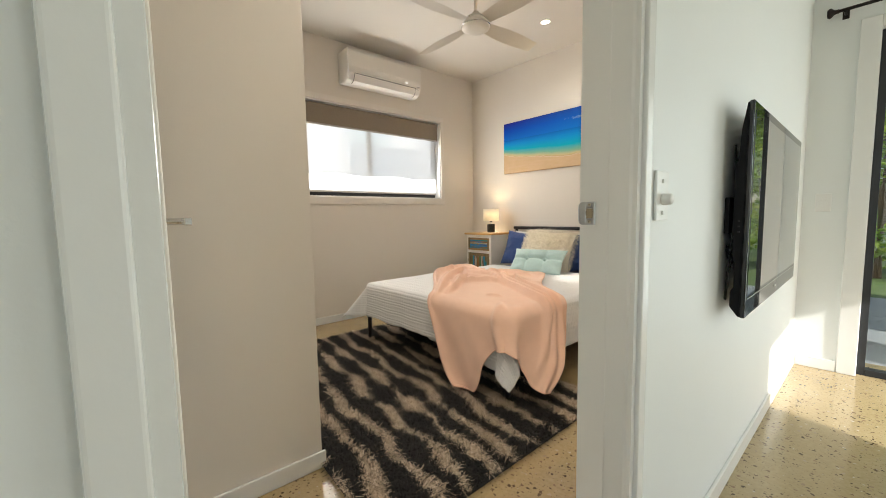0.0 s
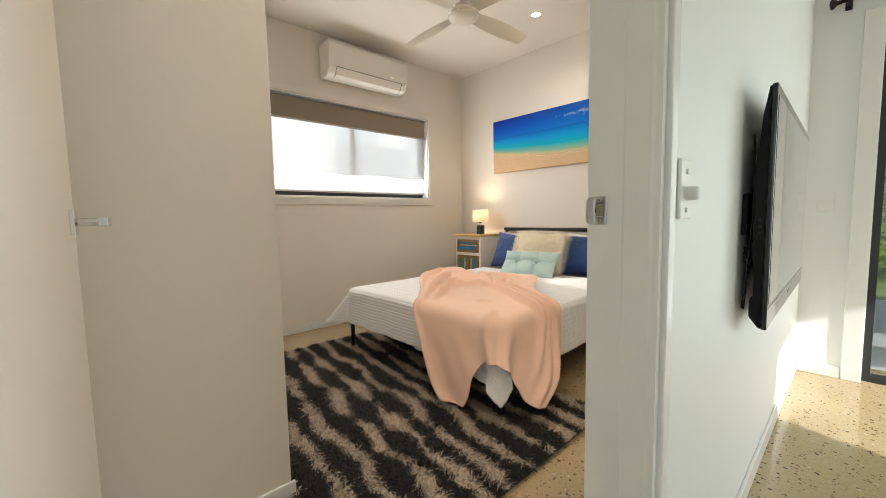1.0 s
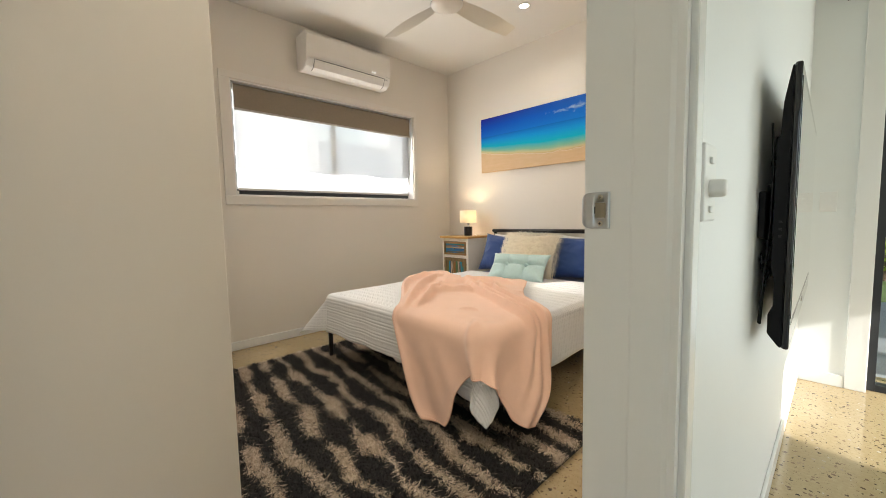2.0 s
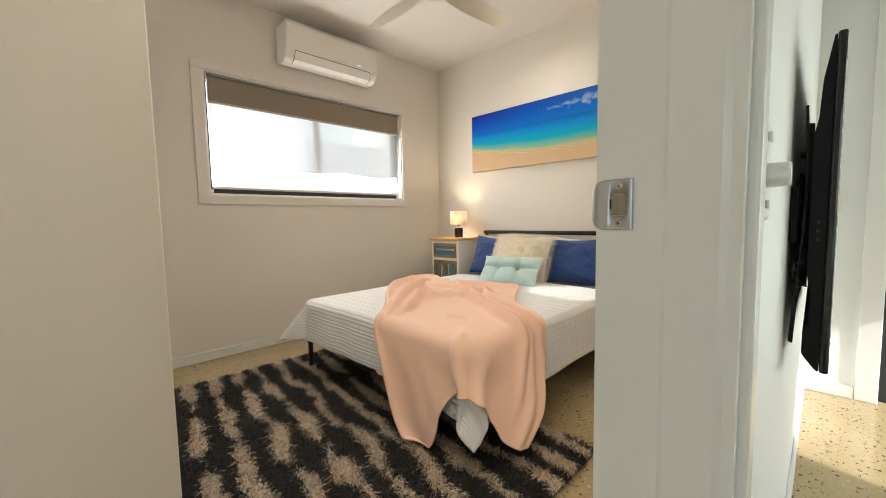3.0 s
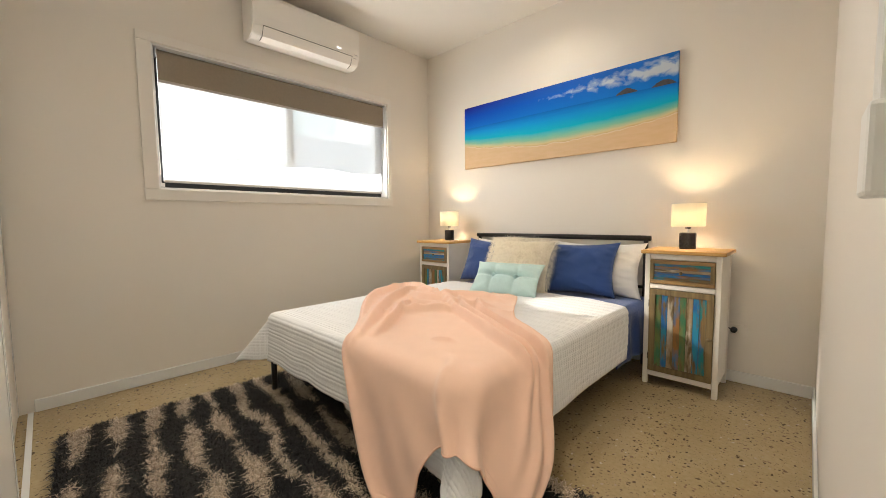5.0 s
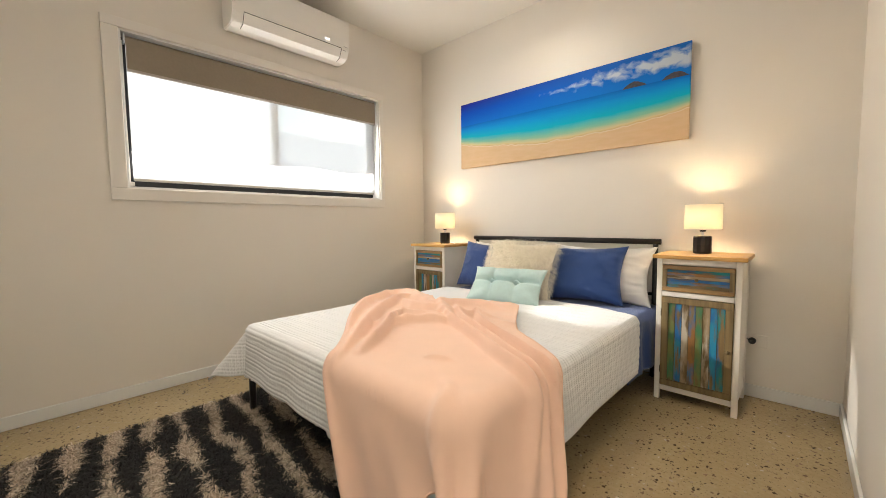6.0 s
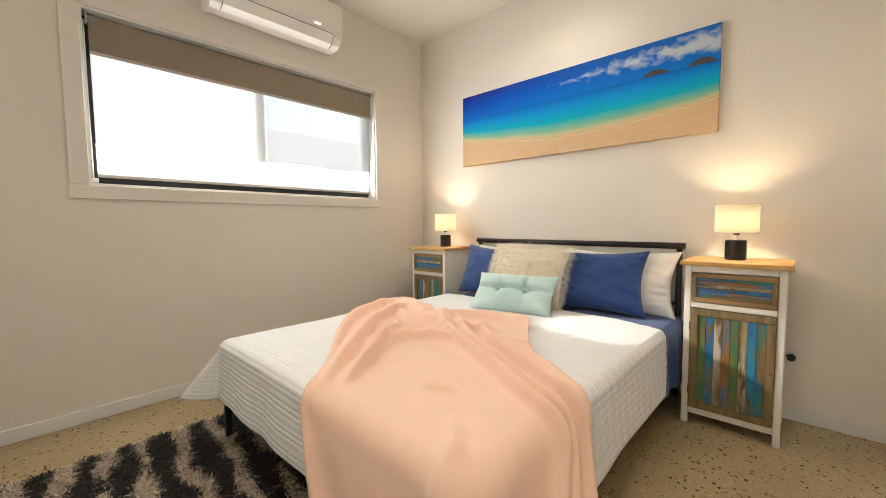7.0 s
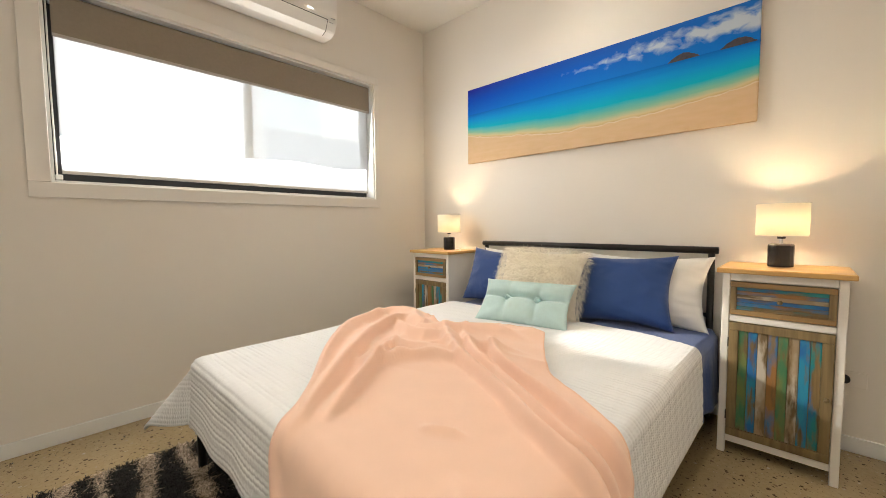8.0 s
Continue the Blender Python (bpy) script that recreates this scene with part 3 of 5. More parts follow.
# ---- bedroom window ----
def bedroom_window():
    t = thing("window", (0, 0, 0), 0, "wide sliding bedroom window in a black aluminium frame", "window")
    t["kind"] = "structure"
    a, b, c, d = WY0, WY1, WZ0, WZ1
    w = 0.078
    for name, y0, y1, z0, z1 in (("architrave_top", a - w, b + 0.045, d, d + 0.055), ("architrave_bottom", a - w, b + 0.045, c - 0.072, c),
                                 ("architrave_side", a - w, a, c + 0.0005, d - 0.0005), ("architrave_side", b, b + 0.045, c + 0.0005, d - 0.0005)):
        part(name, box(0.0005, 0.016, y0, y1, z0, z1, 0.003), WINDOW_TRIM, t, "white painted window architrave")
    r = 0.012
    for y0, y1, z0, z1 in ((a + 0.0005, b - 0.0005, c + 0.0005, c + r), (a + 0.0005, b - 0.0005, d - r, d - 0.0005), (a + 0.0005, a + r, c + r, d - r), (b - r, b - 0.0005, c + r, d - r)):
        part("reveal", box(-0.1, 0.0, y0, y1, z0, z1), TRIM, t)
    f = part("window_frame", box(-0.145, -0.1, a + 0.001, b - 0.001, c + 0.001, c + 0.066, 0.002), ALU, t, "black aluminium frame")
    for y0, y1, z0, z1 in ((a + 0.001, b - 0.001, d - 0.04, d - 0.001), (a + 0.001, a + 0.045, c + 0.066, d - 0.04), (b - 0.045, b - 0.001, c + 0.066, d - 0.04)):
        part("frame_bar", box(-0.145, -0.1, y0, y1, z0, z1, 0.002), ALU, f)
    # white instead of black aluminium, to imitate how backlight washes it out
    part("meeting_stile", box(-0.145, -0.1, -1.51, -1.47, c + 0.066, d - 0.04, 0.002), PLASTIC, f, "meeting stile coloured pale, as it looks against daylight through the blind")
    for y0, y1, x in ((a + 0.045, -1.51, -0.125), (-1.47, b - 0.045, -0.118)):
        p = part("pane", box(x - 0.002, x + 0.002, y0, y1, c + 0.066, d - 0.04), GLASS, t)
        p.visible_shadow = False


bedroom_window()


def roller(name, x, y0, y1, z_bottom, mat, rail_mat, tube_r, label):
    t = thing(name, (0, 0, 0), 0, label, "roller blind")
    z_top = WZ1 - 0.035
    part("roll", tube([(x, y0, z_top), (x, y1, z_top)], tube_r, 20), mat, t, smooth=True)
    bm = bmesh.new()
    n, m = 60, 12
    rows = [[bm.verts.new((x + tube_r + 0.0012 * math.sin(9 * (y0 + (y1 - y0) * i / n)) * j / m, y0 + (y1 - y0) * i / n, z_top + (z_bottom - z_top) * j / m)) for i in range(n + 1)] for j in range(m + 1)]
    for j in range(m):
        for i in range(n):
            bm.faces.new((rows[j][i], rows[j][i + 1], rows[j + 1][i + 1], rows[j + 1][i]))
    part("fabric", bm, mat, t, smooth=True)
    part("bottom_rail", box(x + tube_r - 0.006, x + tube_r + 0.006, y0, y1, z_bottom - 0.016, z_bottom, 0.003), rail_mat, t)
    for yb in (y0 - 0.006, y1 + 0.006):
        part("bracket", box(x - 0.02, x + 0.02, yb - 0.004, yb + 0.004, z_top - 0.022, WZ1 - 0.013, 0.002), STEEL, t)
    return t


GREY_RAIL = material("grey_rail", (0.5, 0.46, 0.42), 0.4, 0.3)
roller("blockout_blind", -0.045, WY0 + 0.036, WY1 - 0.022, 1.962, TAUPE, GREY_RAIL, 0.016, "taupe blockout roller blind wound almost up")
t = roller("sunscreen_blind", -0.078, WY0 + 0.04, WY1 - 0.025, 1.322, SUNSCREEN, GREY_RAIL, 0.012, "sheer white sunscreen roller blind drawn down")
part("chain", tube([(-0.066, WY0 + 0.022, 2.13), (-0.06, WY0 + 0.02, 1.75), (-0.062, WY0 + 0.022, 1.30)], 0.0035, 8), PLASTIC, t, "white bead chain")
part("chain_tensioner", box(-0.072, -0.05, WY0 + 0.015, WY0 + 0.042, 1.275, 1.30, 0.004), PLASTIC, t)


# ---- air conditioner ----
def air_conditioner():
    t = thing("air_conditioner", (0.0, -1.87, 2.345), 0, "white wall-hung split air conditioner above the window", "air conditioner")
    L = 0.87
    out = [(0.0, 0.012), (0.03, 0.0), (0.115, 0.0), (0.165, 0.02), (0.196, 0.075), (0.205, 0.14), (0.205, 0.285), (0.197, 0.3), (0.18, 0.305), (0.0, 0.305)]
    bm = prism([(x, z) for x, z in out], "y", 0, L)
    bmesh.ops.bevel(bm, geom=bm.edges[:], offset=0.006, segments=3, affect="EDGES")
    part("casing", bm, PLASTIC, t)
    fl = prism([(0.13, 0.0), (0.172, 0.016), (0.2035, 0.070), (0.2075, 0.072), (0.177, 0.012), (0.132, -0.005)], "y", 0.07, L - 0.08)
    part("outlet_flap", fl, PLASTIC, t, "closed white outlet flap")
    seam = box(0.2045, 0.2062, 0.066, L - 0.076, 0.074, 0.0775)
    part("flap_gap", seam, DARK_GAP, t)
    for y in (0.066, L - 0.078):
        part("flap_gap", prism([(0.128, -0.0035), (0.173, 0.012), (0.2055, 0.0745), (0.2066, 0.0745), (0.175, 0.0085), (0.129, -0.006)], "y", y, y + 0.0025), DARK_GAP, t)
    part("display", box(0.2052, 0.2062, L - 0.22, L - 0.18, 0.105, 0.111), glow("ac_display", (1.0, 0.98, 0.92), 3.0), t, "lit white indicator")
    part("badge", box(0.196, 0.1975, L - 0.06, L - 0.03, 0.066, 0.071), SILVER_LOGO, t)
    part("badge_mark", box(0.2045, 0.2058, L - 0.055, L - 0.02, 0.092, 0.096), SILVER_LOGO, t)
    return t


air_conditioner()


# ---- ceiling fan and downlight ----
def ceiling_fan():
    t = thing("ceiling_fan", (1.565, -1.56, 0), 0, "white four-bladed ceiling fan on a short rod", "ceiling fan")
    fan_mat = material("fan_enamel", (0.78, 0.74, 0.66), 0.35, tone=0.02)
    part("canopy", turned([(0, H - 0.001), (0.065, H - 0.001), (0.062, H - 0.03), (0.03, H - 0.06), (0, H - 0.06)], 40), fan_mat, t, smooth=True)
    part("rod", tube([(0, 0, 2.50), (0, 0, H - 0.058)], 0.0125, 16), fan_mat, t, smooth=True)
    part("motor_housing", turned([(0, 2.515), (0.022, 2.515), (0.026, 2.5), (0.05, 2.488), (0.068, 2.478), (0.07, 2.462), (0.066, 2.458), (0.085, 2.448), (0.1, 2.43), (0.104, 2.41), (0.098, 2.398), (0.06, 2.388), (0, 2.385)], 48), fan_mat, t, smooth=True)
    for r, z in ((0.0705, 2.47), (0.1045, 2.415)):
        part("trim_ring", turned([(r - 0.001, z + 0.003), (r + 0.0015, z), (r - 0.001, z - 0.003)], 48), CHROME, t)
    blade_mat = material("fan_blade_enamel", (0.74, 0.69, 0.6), 0.4, tone=0.03)
    bm = bmesh.new()
    n = 16
    rows = []
    for i in range(n + 1):
        r = 0.1 + 0.56 * i / n
        half = 0.045 + 0.026 * math.sin(math.pi * min(1, i / n * 1.15) / 1.15) if i < n else 0.045
        rows.append([Vector((r, s * half, 2.436 - s * 0.014 + 0.003 * (1 - s * s))) for s in (-1, -0.5, 0, 0.5, 1)])
    vs = [[bm.verts.new(p) for p in row] for row in rows]
    for a, b in zip(vs, vs[1:]):
        for k in range(4):
            bm.faces.new((a[k], a[k + 1], b[k + 1], b[k]))
    bmesh.ops.solidify(bm, geom=bm.faces[:], thickness=0.006)
    bmesh.ops.recalc_face_normals(bm, faces=bm.faces[:])
    blade = part("blade", bm, blade_mat, t)
    blade.matrix_basis = pose(0, 0, 0, 0, 0, 88)
    for k in (1, 2, 3):
        o = new("blade", blade.data)
        o.parent = t
        o.matrix_basis = pose(0, 0, 0, 0, 0, 88 + 90 * k)
    return t


ceiling_fan()


def downlight(x, y):
    t = thing("downlight", (x, y, H), 0, "round recessed white downlight, switched on", "downlight", "bedroom downlights")
    part("bezel", turned([(0.036, -0.004), (0.046, -0.003), (0.048, -0.0004), (0.036, -0.0004)], 40), PLASTIC, t, smooth=True)
    part("diffuser", turned([(0, -0.0012), (0.0358, -0.0012), (0.0358, -0.0002), (0, -0.0002)], 40), LED, t, "glowing warm white diffuser")
    return t


# one over the bed; one near the doorway, unseen, added to brighten door and nib
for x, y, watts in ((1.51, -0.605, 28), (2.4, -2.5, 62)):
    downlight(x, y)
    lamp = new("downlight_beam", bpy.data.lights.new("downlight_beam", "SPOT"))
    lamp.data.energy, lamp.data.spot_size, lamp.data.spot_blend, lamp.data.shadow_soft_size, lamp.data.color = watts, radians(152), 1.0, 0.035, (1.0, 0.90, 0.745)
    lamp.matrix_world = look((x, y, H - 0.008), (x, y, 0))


# ---- picture ----
def canvas_print():
    t = thing("canvas_print", (0.555, -0.036, 1.535), 0, "long beach seascape canvas print with turquoise sea and two islands", "picture")
    part("canvas", box(0, 1.835, 0, 0.022, 0, 0.586, 0.004), CANVAS, t)
    for x0, x1, z0, z1 in ((0.006, 1.829, 0.006, 0.046), (0.006, 1.829, 0.54, 0.58), (0.006, 0.046, 0.0465, 0.5395), (1.789, 1.829, 0.0465, 0.5395)):
        part("stretcher_bar", box(x0, x1, 0.0225, 0.0355, z0, z1, 0.002), PINE, t, "bare pine stretcher bar")
    return t


canvas_print()


# ---- bedside cabinets and lamps ----
def bedside(x, turn=0):
    t = thing("bedside_cabinet", (x, -0.05, 0), turn, "tall white bedside cabinet with colourful reclaimed timber fronts and pine top", "bedside cabinet", "bedside cabinets")
    w, dp, h = 0.39, 0.34, 0.818
    part("top", box(-0.02, w + 0.02, -dp - 0.022, 0.012, h, h + 0.022, 0.004), PINE, t, "honey pine top")
    for x0 in (0, w - 0.028):
        for y0 in (-dp, -0.028):
            part("leg", box(x0, x0 + 0.028, y0, y0 + 0.028, 0, h - 0.0005, 0.003), NS_WHITE, t)
    for x0 in (0.004, w - 0.016):
        part("side_panel", box(x0, x0 + 0.012, -dp + 0.0285, -0.0285, 0.07, h - 0.001, 0.001), NS_WHITE, t)
    part("back_panel", box(0.0285, w - 0.0285, -0.016, -0.006, 0.07, h - 0.001, 0.001), NS_WHITE, t)
    for z0, z1 in ((0.055, 0.085), (0.605, 0.633), (0.785, h - 0.001)):
        part("rail", box(0.0285, w - 0.0285, -dp + 0.003, -dp + 0.02, z0, z1, 0.002), NS_WHITE, t)
    yf = -dp - 0.001

    def front(name, z0, z1, rim, boards, along):
        x0, x1 = 0.03, w - 0.03
        f = part(name, box(x0, x1, yf + 0.006, yf + 0.016, z0, z1, 0.001), FRAME_WOOD, t)
        part("frame_rail", box(x0, x1, yf - 0.006, yf + 0.0055, z1 - rim, z1, 0.002), FRAME_WOOD if along == "Z" else timber("frame_pine", (0.36, 0.22, 0.08), (0.2, 0.12, 0.05), 0.5), f)
        part("frame_rail", box(x0, x1, yf - 0.006, yf + 0.0055, z0, z0 + rim, 0.002), f.data.materials[0] if along == "Z" else timber("frame_pine", (0.36, 0.22, 0.08), (0.2, 0.12, 0.05), 0.5), f)
        part("frame_stile", box(x0, x0 + rim, yf - 0.006, yf + 0.0055, z0 + rim + 0.0005, z1 - rim - 0.0005, 0.002), FRAME_WOOD, f)
        part("frame_stile", box(x1 - rim, x1, yf - 0.006, yf + 0.0055, z0 + rim + 0.0005, z1 - rim - 0.0005, 0.002), FRAME_WOOD, f)
        n = len(boards)
        for k, key in enumerate(boards):
            if along == "Z":
                a, b = x0 + rim + (x1 - x0 - 2 * rim) * k / n, x0 + rim + (x1 - x0 - 2 * rim) * (k + 1) / n
                part("board", box(a + 0.001, b - 0.001, yf + 0.0005 + 0.0015 * (k % 2), yf + 0.0056, z0 + rim + 0.001, z1 - rim - 0.001, 0.001), BOARDS[key + "Z"], f)
            else:
                a, b = z0 + rim + (z1 - z0 - 2 * rim) * k / n, z0 + rim + (z1 - z0 - 2 * rim) * (k + 1) / n
                part("board", box(x0 + rim + 0.001, x1 - rim - 0.001, yf + 0.0005 + 0.0015 * (k % 2), yf + 0.0056, a + 0.0007, b - 0.0007, 0.001), BOARDS[key + "X"], f)
        return f

    dr = front("drawer_front", 0.637, 0.781, 0.022, ["turquoise", "rust", "blue", "white", "rust", "turquoise"], "X")
    part("knob", turned([(0, 0.0), (0.006, 0.0), (0.005, 0.006), (0.0095, 0.011), (0.008, 0.017), (0, 0.019)], 20, m=pose(w / 2, yf, 0.708, 90)), FRAME_WOOD, dr, "small round wooden knob", smooth=True)
    dd = front("door", 0.089, 0.601, 0.034, ["green", "blue", "white", "rust", "green", "white", "blue", "turquoise"], "Z")
    part("knob", turned([(0, 0.0), (0.006, 0.0), (0.005, 0.006), (0.0095, 0.011), (0.008, 0.017), (0, 0.019)], 20, m=pose(w - 0.046, yf - 0.006, 0.345, 90)), FRAME_WOOD, dd, "small round wooden knob", smooth=True)
    for z in (0.18, 0.51):
        part("hinge", tube([(0.029, yf - 0.003, z - 0.02), (0.029, yf - 0.003, z + 0.02)], 0.003, 8), BED_METAL, dd)
    return t


bedside(2.322)
bedside(0.265)


WARM_BULB = glow("warm_bulb", (1.0, 0.73, 0.43), 215)


def table_lamp(x, y):
    z = 0.8405
    t = thing("table_lamp", (x, y, z), 0, "small table lamp with a lit cream drum shade and black base", "table lamp", "bedside lamps")
    part("base", turned([(0, 0), (0.044, 0), (0.046, 0.004), (0.046, 0.096), (0.042, 0.101), (0, 0.101)], 16), BLACK_GLAZE, t)
    part("neck", tube([(0, 0, 0.1), (0, 0, 0.145)], 0.0065, 12), STEEL, t, "steel neck")
    part("socket", turned([(0, 0.125), (0.014, 0.125), (0.017, 0.14), (0.017, 0.17), (0, 0.17)], 16), DARK_GAP, t)
    bm = turned([(0.0895, 0.138), (0.0915, 0.138), (0.0915, 0.282), (0.0895, 0.282), (0.0895, 0.138)], 48)
    part("shade", bm, SHADE, t, "cream fabric drum shade", smooth=True)
    for zz in (0.1385, 0.2815):
        part("shade_ring", turned([(0.089, zz - 0.0015), (0.0925, zz - 0.0015), (0.0925, zz + 0.0015), (0.089, zz + 0.0015), (0.089, zz - 0.0015)], 48), TRIM, t)
    for k in range(3):
        a = 2.1 * k
        part("spider_arm", tube([(0.016 * math.cos(a), 0.016 * math.sin(a), 0.168), (0.09 * math.cos(a), 0.09 * math.sin(a), 0.150)], 0.0015, 6), STEEL, t)
    part("bulb", turned([(0, 0.17), (0.012, 0.17), (0.02, 0.19), (0.024, 0.207), (0.018, 0.224), (0, 0.231)], 20), WARM_BULB, t, "glowing warm bulb", smooth=True)
    return t


table_lamp(2.505, -0.195)
table_lamp(0.49, -0.2)

# ---- bed ----
BX0, BX1, BY0, BY1, BTOP = 0.745, 2.265, -2.07, -0.085, 0.487   # mattress outline and the height of its dressed top


def bed_frame():
    t = thing("bed_frame", (0, 0, 0), 0, "black tubular metal bed frame with a plain headboard", "bed")
    part("headboard_rail", tube([(0.735, -0.06, 0.895), (2.26, -0.06, 0.895)], 0.019, 18), BED_METAL, t, smooth=True)
    for x in (0.765, 2.23):
        part("headboard_post", tube([(x, -0.06, 0.0), (x, -0.06, 0.88)], 0.016, 16), BED_METAL, t, smooth=True)
    part("headboard_bar", tube([(0.765, -0.06, 0.55), (2.23, -0.06, 0.55)], 0.011, 12), BED_METAL, t, smooth=True)
    for x in (0.762, 2.248):
        part("side_rail", box(x - 0.012, x + 0.012, -2.05, -0.077, 0.235, 0.275, 0.004), BED_METAL, t)
    part("foot_rail", box(0.775, 2.235, -2.062, -2.038, 0.235, 0.275, 0.004), BED_METAL, t)
    for x, y, z in ((0.755, -2.05, 0.012), (2.25, -2.05, 0.012), (1.5, -1.05, 0.0)):
        part("leg", tube([(x, y, z), (x, y, 0.26)], 0.017, 14), BED_METAL, t, smooth=True)
    for k in range(11):
        y = -0.2 - 0.18 * k
        part("slat", box(0.775, 2.235, y - 0.03, y + 0.03, 0.2755, 0.283, 0.001), MATTRESS_BASE, t)
    return t


bed_frame()
tagged(part("mattress", box(BX0 + 0.012, BX1 - 0.012, BY0 + 0.012, BY1, 0.2835, BTOP - 0.012, 0.035, seg=4), BLUE, smooth=True), "mattress in a navy blue fitted sheet", "mattress")


def drape(X, Y, lift=0.0, flare=0.13, r=0.035, head=False):
    """Lays a point of a flat cloth, in plan, on the bed: it lies on the top, bends round the edge and hangs, leaning a little out. Returns place and the hang's length."""
    x0, x1, y0 = BX0 + r, BX1 - r, BY0 + r
    cx, cy = min(max(X, x0), x1), max(Y, y0)
    dx, dy = X - cx, Y - cy
    e = math.hypot(dx, dy)
    sag = 0.012 * math.sin(math.pi * (cx - BX0) / (BX1 - BX0))
    top = BTOP + sag * 0.6
    if e < 1e-6:
        return Vector((X, Y, top + lift)), 0.0
    ux, uy = dx / e, dy / e
    bend = r * math.pi / 2
    if e < bend:
        a = e / r
        return Vector((cx + ux * (r + lift) * math.sin(a), cy + uy * (r + lift) * math.sin(a), top - r + (r + lift) * math.cos(a))), e
    h = e - bend
    out = r + lift + flare * h
    return Vector((cx + ux * out, cy + uy * out, top - r - h * math.sqrt(1 - flare * flare))), e


def coverlet():
    """White ribbed cover: hangs over the sides and foot, its corners drop lower."""
    bm = bmesh.new()
    uv = bm.loops.layers.uv.new("UVMap")
    nx, ny = 340, 420
    X0, X1, Y0, Y1 = BX0 - 0.255, BX1 + 0.265, BY0 - 0.238, -0.47
    grid, flat = [], {}
    for j in range(ny + 1):
        row = []
        for i in range(nx + 1):
            X, Y = X0 + (X1 - X0) * i / nx, Y0 + (Y1 - Y0) * j / ny
            # the upper hem drops back at the open side
            if X > 2.0:
                Y -= 0.16 * (j / ny) ** 3 * ((X - 2.0) / (X1 - 2.0)) ** 1.5
            # the foot hem drops lower towards the open corner
            if Y < BY0:
                Y -= 0.05 * min(1.0, max(0.0, (X - 2.0) / 0.16)) * (BY0 - Y) / 0.238
            fl = 0.1
            corner = X < BX0 + 0.06 and Y < BY0 + 0.06
            if corner:
                fl = 0.1 + 0.55 * math.sin(2 * math.atan2(max(0.0, BY0 + 0.035 - Y), max(1e-6, BX0 + 0.035 - X))) ** 1.5
            if X > BX1 - 0.05 and Y < BY0 + 0.05:
                fl = 0.1 + 0.27 * min(1, (X - BX1 + 0.05) / 0.15) * min(1, (BY0 + 0.05 - Y) / 0.15)
                ex, ey = X - BX1 + 0.035, Y - BY0 - 0.035
                far = math.hypot(ex, ey)
                if far > 0.38:
                    X, Y = BX1 - 0.035 + ex * (0.38 + 0.45 * (far - 0.38)) / far, BY0 + 0.035 + ey * (0.38 + 0.45 * (far - 0.38)) / far
            waver = 0.003 * noise.noise((9 * X, 9 * Y, 0.7))
            rib = 0.0026 * abs(math.sin(math.pi * (Y + waver) / 0.0215)) ** 0.8 + 0.0026 * abs(math.sin(math.pi * (X + waver) / 0.029)) ** 0.8
            p, e = drape(X, Y, 0.004 + rib, fl)
            if e > 0.05:
                w = 0.005 * min(1, (e - 0.05) / 0.15)
                p.y += w * math.sin(11 * X + 2.0 * math.sin(5 * X)) if Y < BY0 else 0
                p.x += w * math.sin(8 * Y + 1.5 * math.sin(4 * Y)) * (1 if X > BX1 else -1 if X < BX0 else 0)
            else:
                p.z += 0.004 * noise.noise((3.1 * X, 3.1 * Y, 0.3)) + 0.002 * noise.noise((9 * X, 9 * Y, 1.3))
            p.z = max(p.z, 0.05)
            v = bm.verts.new(p)
            flat[v] = (X, Y)
            row.append(v)
        grid.append(row)
    for j in range(ny):
        for i in range(nx):
            f = bm.faces.new((grid[j][i], grid[j][i + 1], grid[j + 1][i + 1], grid[j + 1][i]))
            for l in f.loops:
                l[uv].uv = flat[l.vert]
    edges = [[v.co.copy() for v in line] for line in (grid[0], grid[ny], [row[0] for row in grid], [row[nx] for row in grid])]
    ob = part("coverlet", bm, RIBBED, smooth=True)
    sol = ob.modifiers.new("thickness", "SOLIDIFY")
    sol.thickness, sol.offset = 0.005, 1
    for line in edges:
        part("hem", tube(line, 0.0042, 6), WHITE_COTTON, ob, "plain white stitched hem", smooth=True)
    return tagged(ob, "white ribbed cotton coverlet draped over the bed", "bedspread")


coverlet()


def side_sheet():
    """Navy sheet that hangs out beside the pillows."""
    bm = bmesh.new()
    nx, ny = 60, 30
    grid = []
    for j in range(ny + 1):
        row = []
        for i in range(nx + 1):
            X, Y = 1.75 + (BX1 + 0.31 - 1.75) * i / nx, -0.78 + 0.68 * j / ny
            if X > BX1:
                Y += (X - BX1) * 0.18 * (1 - j / ny)
            p, e = drape(X, Y, 0.002, 0.06)
            if e > 0.05:
                free = min(1, max(0, (Y + 0.60) / 0.08))           # clear of the coverlet
                p.x += free * ((0.012 * math.sin(19 * Y + 1) + 0.006 * math.sin(47 * Y)) * min(1, (e - 0.05) / 0.12) + 0.008) - 0.004 * (1 - free)
            row.append(bm.verts.new(p))
        grid.append(row)
    for j in range(ny):
        for i in range(nx):
            bm.faces.new((grid[j][i], grid[j][i + 1], grid[j + 1][i + 1], grid[j + 1][i]))
    ob = part("top_sheet", bm, BLUE, smooth=True)
    ob.modifiers.new("thickness", "SOLIDIFY").thickness = 0.0015
    return tagged(ob, "navy blue sheet hanging at the side of the bed", "sheet")


side_sheet()


